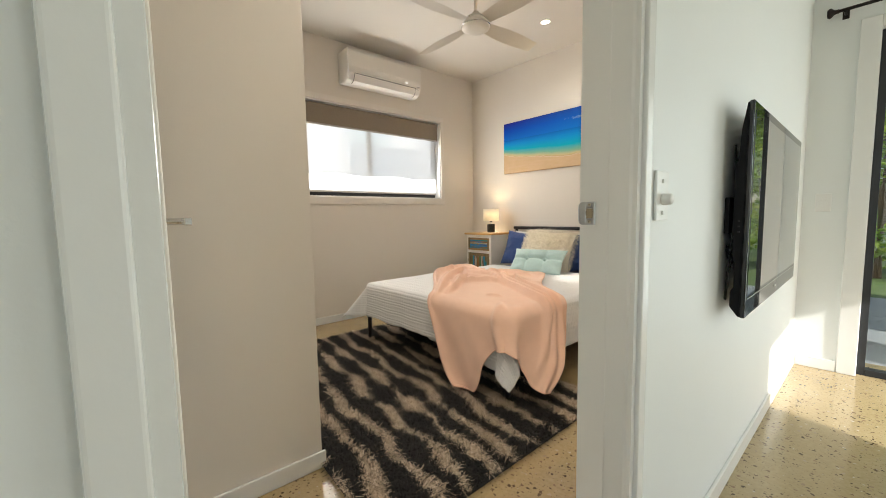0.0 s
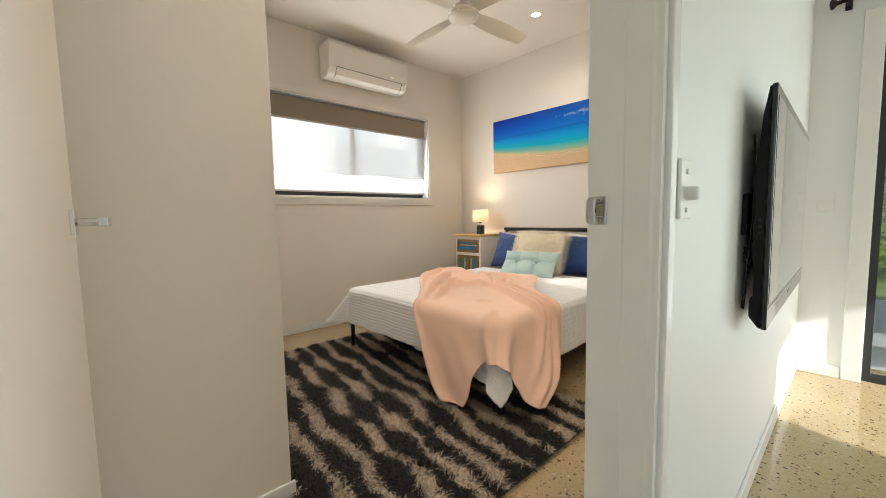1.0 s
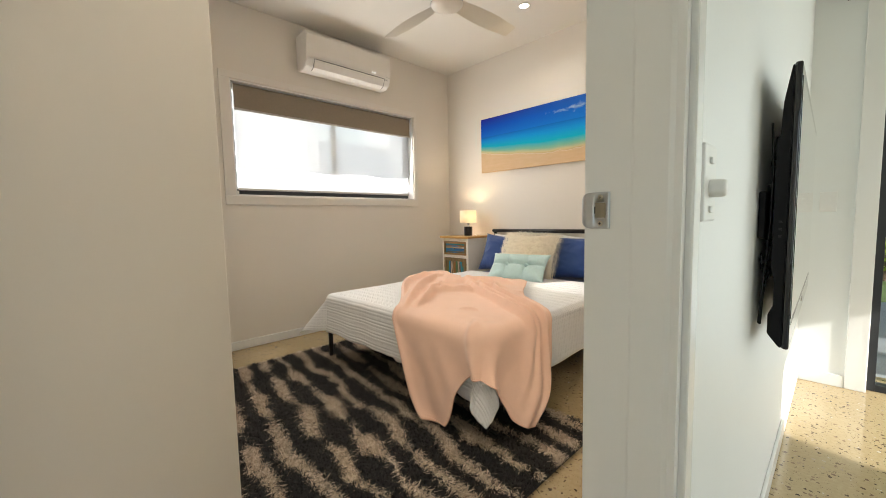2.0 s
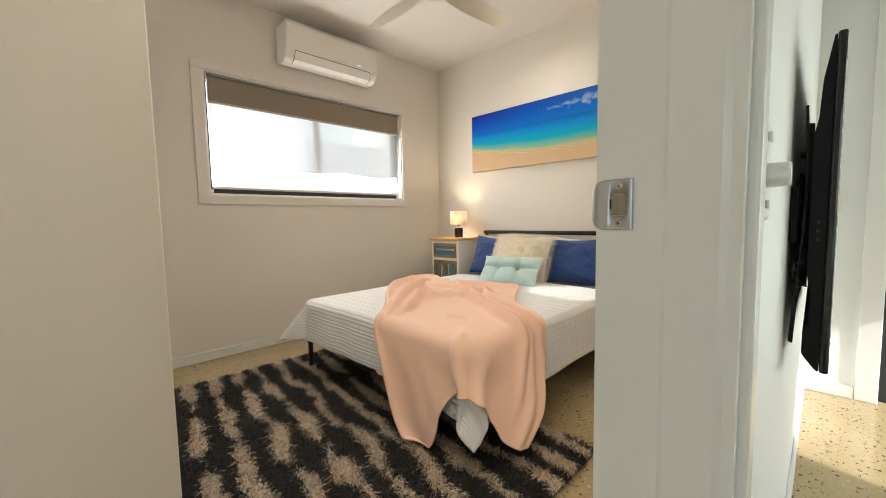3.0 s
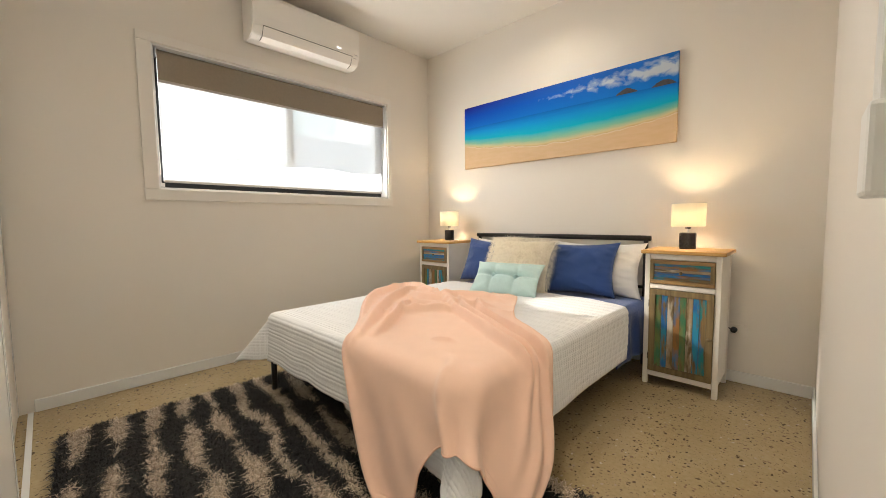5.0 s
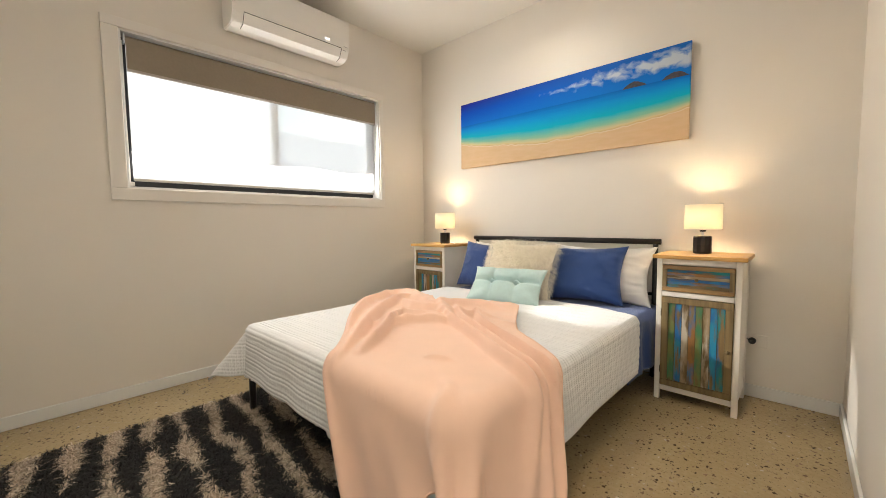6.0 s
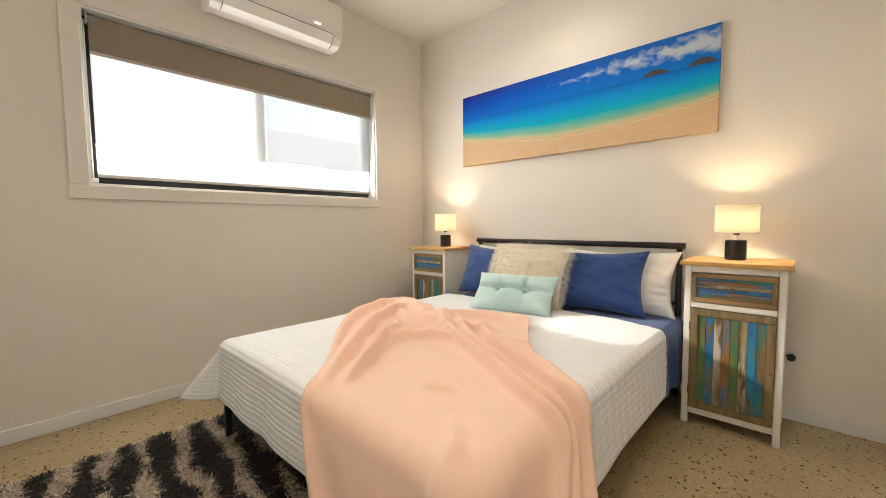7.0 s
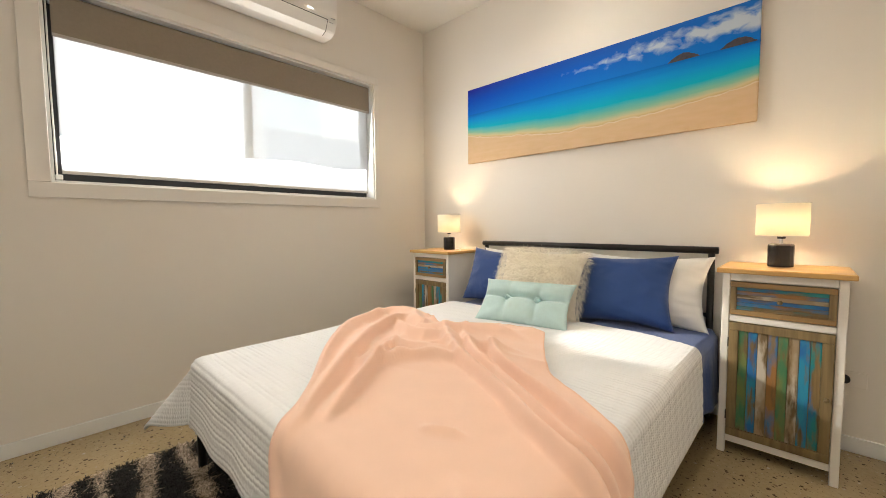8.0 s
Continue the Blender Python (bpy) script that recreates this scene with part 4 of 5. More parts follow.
def undersheet():
    """Smooth white valance that shows below the coverlet along the foot and one side."""
    bm = bmesh.new()
    n, m = 90, 6
    rows = []
    for j in range(m + 1):
        row = []
        for i in range(n + 1):
            s = i / n
            x = BX0 + 0.02 + (BX1 - BX0 - 0.04) * s
            z = 0.30 - 0.072 * j / m * (1 + 0.12 * math.sin(17 * s + 3 * math.sin(9 * s)))
            row.append(bm.verts.new((x, BY0 - 0.018 - 0.009 * math.sin(60 * s + 4 * math.sin(13 * s)) * j / m, z)))
        rows.append(row)
    for j in range(m):
        for i in range(n):
            bm.faces.new((rows[j][i], rows[j][i + 1], rows[j + 1][i + 1], rows[j + 1][i]))
    ob = part("flat_sheet", bm, WHITE_COTTON, smooth=True)
    ob.modifiers.new("thickness", "SOLIDIFY").thickness = 0.003
    return tagged(ob, "smooth white cotton sheet hanging below the coverlet", "sheet")


undersheet()


def curve_at(points, s):
    """A smooth line through points, at s from 0 to 1 of its length."""
    pts = [Vector(p) for p in points]
    d = [0.0]
    for a, b in zip(pts, pts[1:]):
        d.append(d[-1] + (b - a).length)
    w = s * d[-1]
    k = max(i for i in range(len(pts) - 1) if d[i] <= w + 1e-9)
    f = (w - d[k]) / (d[k + 1] - d[k])
    p0, p1, p2, p3 = pts[max(k - 1, 0)], pts[k], pts[k + 1], pts[min(k + 2, len(pts) - 1)]
    return 0.5 * (2 * p1 + (p2 - p0) * f + (2 * p0 - 5 * p1 + 4 * p2 - p3) * f * f + (3 * p1 - p0 - 3 * p2 + p3) * f ** 3)


def settle(P, rest, pin, steps=26, iterations=8, gap=0.027):
    """Lets a cloth grid P (rows, columns, 3) fall on the dressed bed and the rug. rest: the cloth's own lengths down and across; extra length buckles into folds. pin: how firmly each point keeps its place."""
    ry, rx = rest
    home = P.copy()
    V = np.zeros_like(P)
    diag = np.sqrt(((ry[:, 1:] + ry[:, :-1]) / 2) ** 2 + ((rx[1:] + rx[:-1]) / 2) ** 2)
    by, bx = ry[1:] + ry[:-1], rx[:, 1:] + rx[:, :-1]
    links = []
    for k in (0, 1):
        links.append((slice(k, -1, 2), slice(None), slice(k + 1, None, 2), slice(None), ry[k::2], 0.9))
        links.append((slice(None), slice(k, -1, 2), slice(None), slice(k + 1, None, 2), rx[:, k::2], 0.9))

    def pull(A, B, length, stiff):
        d = B - A
        dist = np.sqrt((d * d).sum(-1, keepdims=True)) + 1e-9
        move = d * (0.5 * stiff * (dist - length[..., None]) / dist)
        A += move
        B -= move

    half_x, mid_x = (BX1 - BX0) / 2, (BX0 + BX1) / 2
    r = 0.04
    for step in range(steps):
        V *= 0.94
        V[:, :, 2] -= 0.0005
        V = np.clip(V, -0.02, 0.02)
        old = P.copy()
        P = P + V
        for it in range(iterations):
            for a0, a1, b0, b1, length, stiff in links:
                A, B = P[a0, a1], P[b0, b1]
                n0, n1 = min(A.shape[0], B.shape[0]), min(A.shape[1], B.shape[1])
                pull(A[:n0, :n1], B[:n0, :n1], length[:n0, :n1], stiff)
            if it % 2 == 0:
                pull(P[:-1, :-1], P[1:, 1:], diag, 0.05)
                pull(P[:-1, 1:], P[1:, :-1], diag, 0.05)
                pull(P[:-2], P[2:], by, 0.012)
                pull(P[:, :-2], P[:, 2:], bx, 0.012)
        # the bed: a box with round edges whose sides lean out a little
        corner = np.clip((np.abs(P[:, :, 0] - mid_x) - half_x + 0.09) / 0.15, 0, 1) * np.clip((BY0 + 0.09 - P[:, :, 1]) / 0.15, 0, 1)
        lean = (0.12 + 0.24 * corner) * np.clip(BTOP - 0.03 - P[:, :, 2], 0, 0.4)
        qx = np.abs(P[:, :, 0] - mid_x) - (half_x - r) - lean
        qy = (BY0 + r - lean) - P[:, :, 1]
        qz = P[:, :, 2] - (BTOP - r)
        ox, oy, oz = np.maximum(qx, 0), np.maximum(qy, 0), np.maximum(qz, 0)
        out = np.sqrt(ox * ox + oy * oy + oz * oz)
        inner = np.minimum(np.maximum(np.maximum(qx, qy), qz), 0)
        deep = r + gap - (out + inner)
        hit = deep > 0
        safe = np.maximum(out, 1e-6)
        nx, ny, nz = np.sign(P[:, :, 0] - mid_x) * ox / safe, -oy / safe, oz / safe
        flat = out < 1e-5
        side_x, side_y = flat & (qx > qz) & (qx >= qy), flat & (qy > qz) & (qy > qx)
        nx, ny = np.where(side_x, np.sign(P[:, :, 0] - mid_x), np.where(flat, 0, nx)), np.where(side_y, -1.0, np.where(flat, 0, ny))
        nz = np.where(flat & ~side_x & ~side_y, 1.0, nz)
        d = np.where(hit, deep, 0)
        P[:, :, 0] += nx * d
        P[:, :, 1] += ny * d
        P[:, :, 2] += nz * d
        grip = np.where(hit, 0.35, 0.0)[..., None]
        P[:, :, :2] += (old[:, :, :2] - P[:, :, :2]) * grip
        P += (home - P) * pin[..., None]
        low = P[:, :, 2] < 0.05
        P[:, :, 2] = np.where(low, 0.05, P[:, :, 2])
        P[:, :, :2] = np.where(low[..., None], old[:, :, :2], P[:, :, :2])
        V = P - old
    return P


def throw():
    """Peach fleece throw: bunched towards the pillows, spread over the foot corner, hanging in two tongues."""
    head = [(0.85, -1.03), (1.02, -1.00), (1.24, -1.06), (1.42, -0.95), (1.60, -0.92), (1.74, -0.93)]
    left = [(0.85, -1.03), (0.81, -1.19), (0.91, -1.42), (1.16, -1.67), (1.43, -1.89), (1.58, -2.04), (1.69, -2.19), (1.84, -2.42), (1.94, -2.50)]
    right = [(1.74, -0.93), (1.82, -1.08), (1.95, -1.28), (2.09, -1.37), (2.20, -1.45), (2.30, -1.53), (2.45, -1.60), (2.60, -1.70), (2.68, -1.86)]
    foot = [(1.94, -2.50), (2.06, -2.52), (2.13, -2.47), (2.16, -2.33), (2.22, -2.235), (2.36, -2.185), (2.46, -2.125), (2.54, -2.07), (2.62, -2.03), (2.67, -1.96), (2.68, -1.86)]
    nu, nv = 176, 190
    A, B, C, D = (Vector(p) for p in (head[0], head[-1], left[-1], right[-1]))
    hd, ft = [curve_at(head, i / nu) for i in range(nu + 1)], [curve_at(foot, i / nu) for i in range(nu + 1)]
    lf, rt = [curve_at(left, j / nv) for j in range(nv + 1)], [curve_at(right, j / nv) for j in range(nv + 1)]
    plan, P = np.zeros((nv + 1, nu + 1, 2)), np.zeros((nv + 1, nu + 1, 3))
    for j in range(nv + 1):
        v = j / nv
        for i in range(nu + 1):
            u = i / nu
            p = (1 - v) * hd[i] + v * ft[i] + (1 - u) * lf[j] + u * rt[j] - ((1 - u) * (1 - v) * A + u * (1 - v) * B + (1 - u) * v * C + u * v * D)
            plan[j, i] = p
            fl = 0.2 if u < 0.55 else 0.2 + 0.12 * min(1.0, (u - 0.55) / 0.3)
            if p.x > BX1 - 0.05 and p.y < BY0 + 0.05:
                fl = max(fl, 0.15 + 0.32 * min(1, (p.x - BX1 + 0.05) / 0.15) * min(1, (BY0 + 0.05 - p.y) / 0.15))
            # long rolls that gather towards the left edge, pleats that sweep to the right edge
            bunch = max(0.0, 1 - v / 0.42)
            ridge = 0.0
            for c, c2, wid, amp, v0, v1 in ((0.05, 0.03, 0.045, 0.036, 0.0, 0.66), (0.25, 0.07, 0.034, 0.044, 0.05, 0.72), (0.43, 0.13, 0.03, 0.042, 0.27, 0.66),
                                            (0.50, 0.83, 0.024, 0.040, 0.05, 0.97), (0.60, 0.90, 0.020, 0.040, 0.10, 1.1), (0.74, 0.965, 0.020, 0.036, 0.12, 1.1)):
                if v0 < v < v1:
                    w = (v - v0) / (v1 - v0)
                    cc = c + (c2 - c) * w ** 0.75 + 0.008 * math.sin(9 * v + 20 * c)
                    steep = 0.5 if (u > cc) == (c < 0.46) else 1.25      # one flank falls off steeply into a crease
                    ridge += amp * math.exp(-abs((u - cc) / (wid * steep)) ** 1.6) * min(1, 7 * w) * min(1, 4 * (1 - w))
            for c, wid, amp, from_v in ((0.50, 0.022, 0.034, 0.76), (0.60, 0.035, 0.020, 0.80), (0.03, 0.02, 0.014, 0.6)):
                ridge += amp * min(1.0, max(0.0, (v - from_v) / 0.2)) * math.exp(-((u - c - 0.010 * math.sin(7 * v + 30 * c)) / wid) ** 2)
            # creases that lie across, behind the smooth middle
            for c, wid, amp, tilt, uc, uw in ((0.05, 0.022, 0.040, 0.06, 0.20, 0.16), (0.10, 0.016, 0.034, -0.10, 0.62, 0.22), (0.17, 0.016, 0.034, 0.16, 0.42, 0.20), (0.23, 0.014, 0.026, -0.12, 0.68, 0.18), (0.30, 0.016, 0.040, 0.03, 0.47, 0.16), (0.345, 0.012, 0.026, -0.03, 0.50, 0.17), (0.40, 0.016, 0.028, -0.22, 0.30, 0.13), (0.665, 0.012, 0.012, 0.05, 0.50, 0.05)):
                ridge += amp * math.exp(-abs((v - c - tilt * (u - uc) - 0.012 * math.sin(17 * u + 40 * c)) / wid) ** 1.5) * math.exp(-((u - uc) / uw) ** 4)
            for k, (ax, ay) in enumerate(((5.0, 2.2), (2.0, 5.5))):
                crest = 1 - abs(noise.noise((ax * p.x + 0.7 * p.y, ay * p.y - 0.6 * p.x, 5.0 + k))) * 2.2
                ridge += 0.013 * bunch ** 0.7 * max(0.0, crest) ** 2
            ridge = 0.075 * math.tanh(1.7 * ridge / 0.075) + 0.005 * noise.noise((4 * p.x, 4 * p.y, 2.0))
            P[j, i] = drape(p.x, p.y, 0.03 + max(0.0, ridge), fl, 0.04)[0]
            if P[j, i, 2] < BTOP - 0.04:
                wavy = 0.008 * min(1, (BTOP - 0.04 - P[j, i, 2]) / 0.2) * (math.sin(21 * u + 2) + 0.6 * math.sin(43 * u))
                P[j, i, 1 if p.x < BX1 else 0] -= wavy if p.x < BX1 else -wavy
    vs, us = np.linspace(0, 1, nv + 1), np.linspace(0, 1, nu + 1)
    # the cloth's own lengths: as folded on the top, as cut in the hanging part
    on_top = (P[:, :, 2] > BTOP - 0.01)
    cut_x, cut_y = np.linalg.norm(np.diff(plan, axis=1), axis=2), np.linalg.norm(np.diff(plan, axis=0), axis=2)
    rx = np.where(on_top[:, 1:], np.maximum(np.linalg.norm(np.diff(P, axis=1), axis=2), cut_x), cut_x) * 1.006
    ry = np.where(on_top[1:], np.maximum(np.linalg.norm(np.diff(P, axis=0), axis=2), cut_y), cut_y) * 1.01
    rim = np.minimum(us, 1 - us)[None, :] * np.ones((nv + 1, 1))
    pin = np.where(rim < 0.015, 0.25, 0.0) * np.clip(1.15 - 1.6 * vs, 0, 1)[:, None]
    pin[0, ::6] = 0.25
    pin = np.maximum(pin, np.where(on_top, 0.22, 0.2))
    P = settle(P, (ry, rx), pin)
    bm = bmesh.new()
    grid = [[bm.verts.new(P[j, i]) for i in range(nu + 1)] for j in range(nv + 1)]
    for j in range(nv):
        for i in range(nu):
            bm.faces.new((grid[j][i], grid[j][i + 1], grid[j + 1][i + 1], grid[j + 1][i]))
    bmesh.ops.smooth_vert(bm, verts=bm.verts[:], factor=0.35, use_axis_x=True, use_axis_y=True, use_axis_z=True)
    edges = [[v.co.copy() for v in grid[0]], [v.co.copy() for v in grid[nv]], [grid[j][0].co.copy() for j in range(nv + 1)], [grid[j][nu].co.copy() for j in range(nv + 1)]]
    bmesh.ops.recalc_face_normals(bm, faces=bm.faces[:])
    ob = tagged(part("throw", bm, PEACH, smooth=True), "peach fleece throw rumpled over the foot of the bed", "blanket")
    sub = ob.modifiers.new("soft", "SUBSURF")
    sub.levels = sub.render_levels = 1
    sol = ob.modifiers.new("thickness", "SOLIDIFY")
    sol.thickness, sol.offset = 0.005, 0
    for line in edges:
        part("hem", tube(line, 0.004, 6), PEACH_HEM, ob, "stitched peach hem", smooth=True)
    return ob


throw()


# ---- pillows ----
def cushion(name, w, h, thick, mat, m, label, category, tufts=(), pinch=0.13, seed=0, slump=0.0):
    bm = bmesh.new()
    n = 44
    sides = {}
    for s in (1, -1):
        for j in range(n + 1):
            for i in range(n + 1):
                u, v = 2 * i / n - 1, 2 * j / n - 1
                rim = i in (0, n) or j in (0, n)
                if rim and s == -1:
                    sides[s, i, j] = sides[1, i, j]
                    continue
                x = u * w / 2 * (1 - pinch * (1 - v * v) * abs(u) ** 3)
                y = v * h / 2 * (1 - pinch * (1 - u * u) * abs(v) ** 3)
                body = max(0.0, (1 - abs(u) ** 2.6) * (1 - abs(v) ** 2.6)) ** 0.55
                z = s * thick / 2 * body * (1 - slump * v * 0.5)
                z += s * 0.010 * body * noise.noise((2.2 * u, 2.2 * v, seed + 0.5 * s))
                for tu, tv in tufts:
                    d = math.hypot((u - tu) * w / 2, (v - tv) * h / 2)
                    z -= s * thick * 0.42 * math.exp(-(d / 0.028) ** 1.3) * body
                    # stitched valleys run from tuft to tuft
                    z -= s * thick * 0.16 * math.exp(-(abs(v - tv) * h / 2 / 0.016) ** 2) * body
                    z -= s * thick * 0.17 * math.exp(-(abs(u - tu) * w / 2 / 0.016) ** 2) * body
                # wrinkles from the corners
                a = math.atan2(v, u)
                z += s * 0.012 * math.sin(9 * a + seed) * (abs(u * v) ** 1.2) * (1 - max(abs(u), abs(v)) ** 6)
                if not tufts:
                    crease = max(0.0, 1 - 2.6 * abs(noise.noise((1.6 * u + 0.8 * v, 2.6 * v - 0.5 * u, seed * 3.1))))
                    z += s * 0.010 * crease ** 2 * body * (0.3 + 0.7 * max(abs(u), abs(v)))
                    # puckers drawn in by the seam
                    z += s * 0.0045 * math.sin(31 * u + 3 * seed) * abs(v) ** 5 * body ** 0.5 + s * 0.0045 * math.sin(27 * v + 2 * seed) * abs(u) ** 5 * body ** 0.5
                sides[s, i, j] = bm.verts.new((x, y, z))
    for s in (1, -1):
        for j in range(n):
            for i in range(n):
                q = [sides[s, i, j], sides[s, i + 1, j], sides[s, i + 1, j + 1], sides[s, i, j + 1]]
                bm.faces.new(q if s == 1 else q[::-1])
    bm.normal_update()
    ob = part(name, bm, mat, smooth=True)
    ob.matrix_basis = m
    return tagged(ob, label, category)


def leaning(x, y, z, h, lean, yaw=0, roll=0):
    """The pose of a cushion of height h that stands on its lower edge at x, y, z and leans back."""
    return pose(x, y, z, 0, 0, yaw) @ pose(0, 0, 0, 90 - lean, 0, 0) @ pose(0, h / 2, 0, 0, 0, roll)


ZB = BTOP + 0.012
cushion("pillow", 0.70, 0.40, 0.15, WHITE_COTTON, leaning(1.905, -0.21, ZB - 0.02, 0.40, 16, 0, 0), "plump white cotton pillow against the headboard", "pillow", seed=1)
cushion("pillow", 0.70, 0.40, 0.15, WHITE_COTTON, leaning(1.13, -0.21, ZB - 0.02, 0.40, 16, 0, 0), "plump white cotton pillow against the headboard", "pillow", seed=2)
cushion("cushion", 0.56, 0.40, 0.15, BLUE, leaning(1.845, -0.355, ZB - 0.012, 0.40, 20, 3, 1.5), "navy blue cotton cushion leaning on a white pillow", "cushion", seed=3)
cushion("cushion", 0.56, 0.40, 0.15, BLUE, leaning(1.035, -0.36, ZB - 0.012, 0.40, 20, -3, -2), "navy blue cotton cushion leaning on a white pillow", "cushion", seed=5)
fur = cushion("fur_cushion", 0.56, 0.43, 0.14, FUR, leaning(1.425, -0.51, ZB - 0.01, 0.43, 24, 2, -1), "cream long-haired faux fur cushion", "cushion", seed=7)
TUFTS = [(-0.36, 0.14), (0.3, 0.14)]
cushion("lumbar_cushion", 0.53, 0.29, 0.12, TEAL, leaning(1.475, -0.735, ZB - 0.005, 0.29, 42, 11, 0), "pale aqua tufted lumbar cushion", "cushion", TUFTS, 0.08, 9)


def fur_pile(ob, count, w, h, thick):
    rng = random.Random(4)
    verts, faces = [], []
    for k in range(count):
        u, v = rng.uniform(-1, 1), rng.uniform(-1, 1)
        s = 1 if rng.random() < 0.78 else -1
        body = max(0.0, (1 - abs(u) ** 2.6) * (1 - abs(v) ** 2.6)) ** 0.55
        p = Vector((u * w / 2, v * h / 2, s * thick / 2 * body * 0.97))
        out = Vector((u * 0.55, v * 0.55 - 0.15, s * (0.25 + 0.5 * body))).normalized()
        out = (out + Vector((rng.gauss(0, 0.25) + 0.25 * math.sin(9 * u + 5 * v), rng.gauss(0, 0.25) - 0.3, rng.gauss(0, 0.15)))).normalized()
        length = rng.uniform(0.02, 0.042)
        side = out.cross(Vector((rng.gauss(0, 1), rng.gauss(0, 1), rng.gauss(0, 1)))).normalized() * 0.0009
        droop = Vector((rng.gauss(0, 0.004), -0.008, 0))
        i = len(verts)
        mid, tip = p + out * length * 0.55 + droop * 0.3, p + out * length + droop
        verts += [p - side, p + side, mid - side * 0.8, mid + side * 0.8, tip]
        faces += [(i, i + 1, i + 3, i + 2), (i + 2, i + 3, i + 4)]
    me = bpy.data.meshes.new("fur_pile")
    me.from_pydata(verts, [], faces)
    me.materials.append(FUR_HAIR)
    o = new("fur_pile", me)
    o.parent = ob
    tagged(o, "long cream fur hairs", kind="stuff")


fur_pile(fur, 17000, 0.56, 0.43, 0.14)


# ---- rug ----
RUG = [(0.50, -2.97), (2.62, -3.09), (2.615, -1.655), (0.515, -1.60)]


def rug_material(name, dark):
    m = material(name, (0.1, 0.1, 0.1), 0.95)
    nt, b = nodes_of(m)
    info = nt.nodes.new("ShaderNodeNewGeometry")
    stops = [(0.0, (0.002, 0.002, 0.002)), (0.6, (0.007, 0.0065, 0.006)), (1.0, (0.027, 0.026, 0.021))] if dark else [(0.0, (0.22, 0.165, 0.115)), (0.5, (0.50, 0.39, 0.285)), (1.0, (0.74, 0.61, 0.47))]
    r = ramp(nt, stops)
    nt.links.new(info.outputs["Random Per Island"], r.inputs[0])
    nt.links.new(r.outputs[0], b.inputs["Base Color"])
    b.inputs["Sheen Weight"].default_value = 0.1
    return m


def pale(x, y):
    """Whether the rug's pile is pale here: uneven beige bands run along it, pinched and joined between dark lens shapes."""
    wob = 0.30 * noise.noise((1.7 * x, 2.0 * y, 0.0)) + 0.16 * noise.noise((6 * x, 6 * y, 3.0))
    s = y / 0.142 + 0.80 * x + wob
    row = math.floor(s)
    across = abs(s - row - 0.5) * 2                       # 0 in a dark row's middle, 1 on a pale line
    along = math.cos(2 * math.pi * (x / (0.56 + 0.10 * math.sin(7.1 * row)) + 0.39 * row + 0.35 * math.sin(3.7 * row) + 0.3 * noise.noise((2 * x, 2 * y, 9.0))))
    return across > 0.66 + 0.24 * along + 0.24 * noise.noise((7 * x, 12 * y, 7.0)) + 0.24 * noise.noise((22 * x, 30 * y, 2.0))


def rug():
    t = thing("shag_rug", (0, 0, 0), 0, "shaggy black and charcoal rug with uneven beige stripes", "rug")
    bm = bmesh.new()
    lo, hi = [bm.verts.new((x, y, 0.0005)) for x, y in RUG], [bm.verts.new((x, y, 0.010)) for x, y in RUG]
    bm.faces.new(lo[::-1]), bm.faces.new(hi)
    for k in range(4):
        bm.faces.new((lo[k], lo[(k + 1) % 4], hi[(k + 1) % 4], hi[k]))
    part("backing", bm, material("rug_backing", (0.03, 0.028, 0.026), 0.95), t)
    rng = random.Random(11)
    a, b, c, d = (Vector((*p, 0)) for p in RUG)
    for name, dark in (("dark_pile", True), ("pale_pile", False)):
        verts, faces = [], []
        for k in range(120000):
            u, v = rng.random(), rng.random()
            p = (1 - v) * ((1 - u) * a + u * b) + v * ((1 - u) * d + u * c)
            if pale(p.x + rng.gauss(0, 0.004), p.y + rng.gauss(0, 0.004)) == dark:
                continue
            ang = rng.uniform(0, 2 * math.pi)
            way = Vector((math.cos(ang), math.sin(ang), 0))
            lean, length = rng.uniform(0.2, 1.2), rng.uniform(0.026, 0.05)
            half = Vector((-way.y, way.x, 0)) * rng.uniform(0.0011, 0.0027)
            p = p + Vector((0, 0, 0.008))
            mid = p + (way * 0.45 * lean + Vector((0, 0, 0.75))) * length * 0.6
            tip = p + (way * lean * 0.9 + Vector((0, 0, 0.72 - 0.35 * lean))) * length
            tip.z = max(tip.z, 0.012)
            i = len(verts)
            verts += [p - half, p + half, mid - half, mid + half, tip - half * 0.5, tip + half * 0.5]
            faces += [(i, i + 1, i + 3, i + 2), (i + 2, i + 3, i + 5, i + 4)]
        me = bpy.data.meshes.new(name)
        me.from_pydata(verts, [], faces)
        me.materials.append(rug_material("rug_" + name, dark))
        o = new(name, me)
        o.parent = t
        tagged(o, "shaggy charcoal pile" if dark else "shaggy beige pile", kind="stuff")


rug()


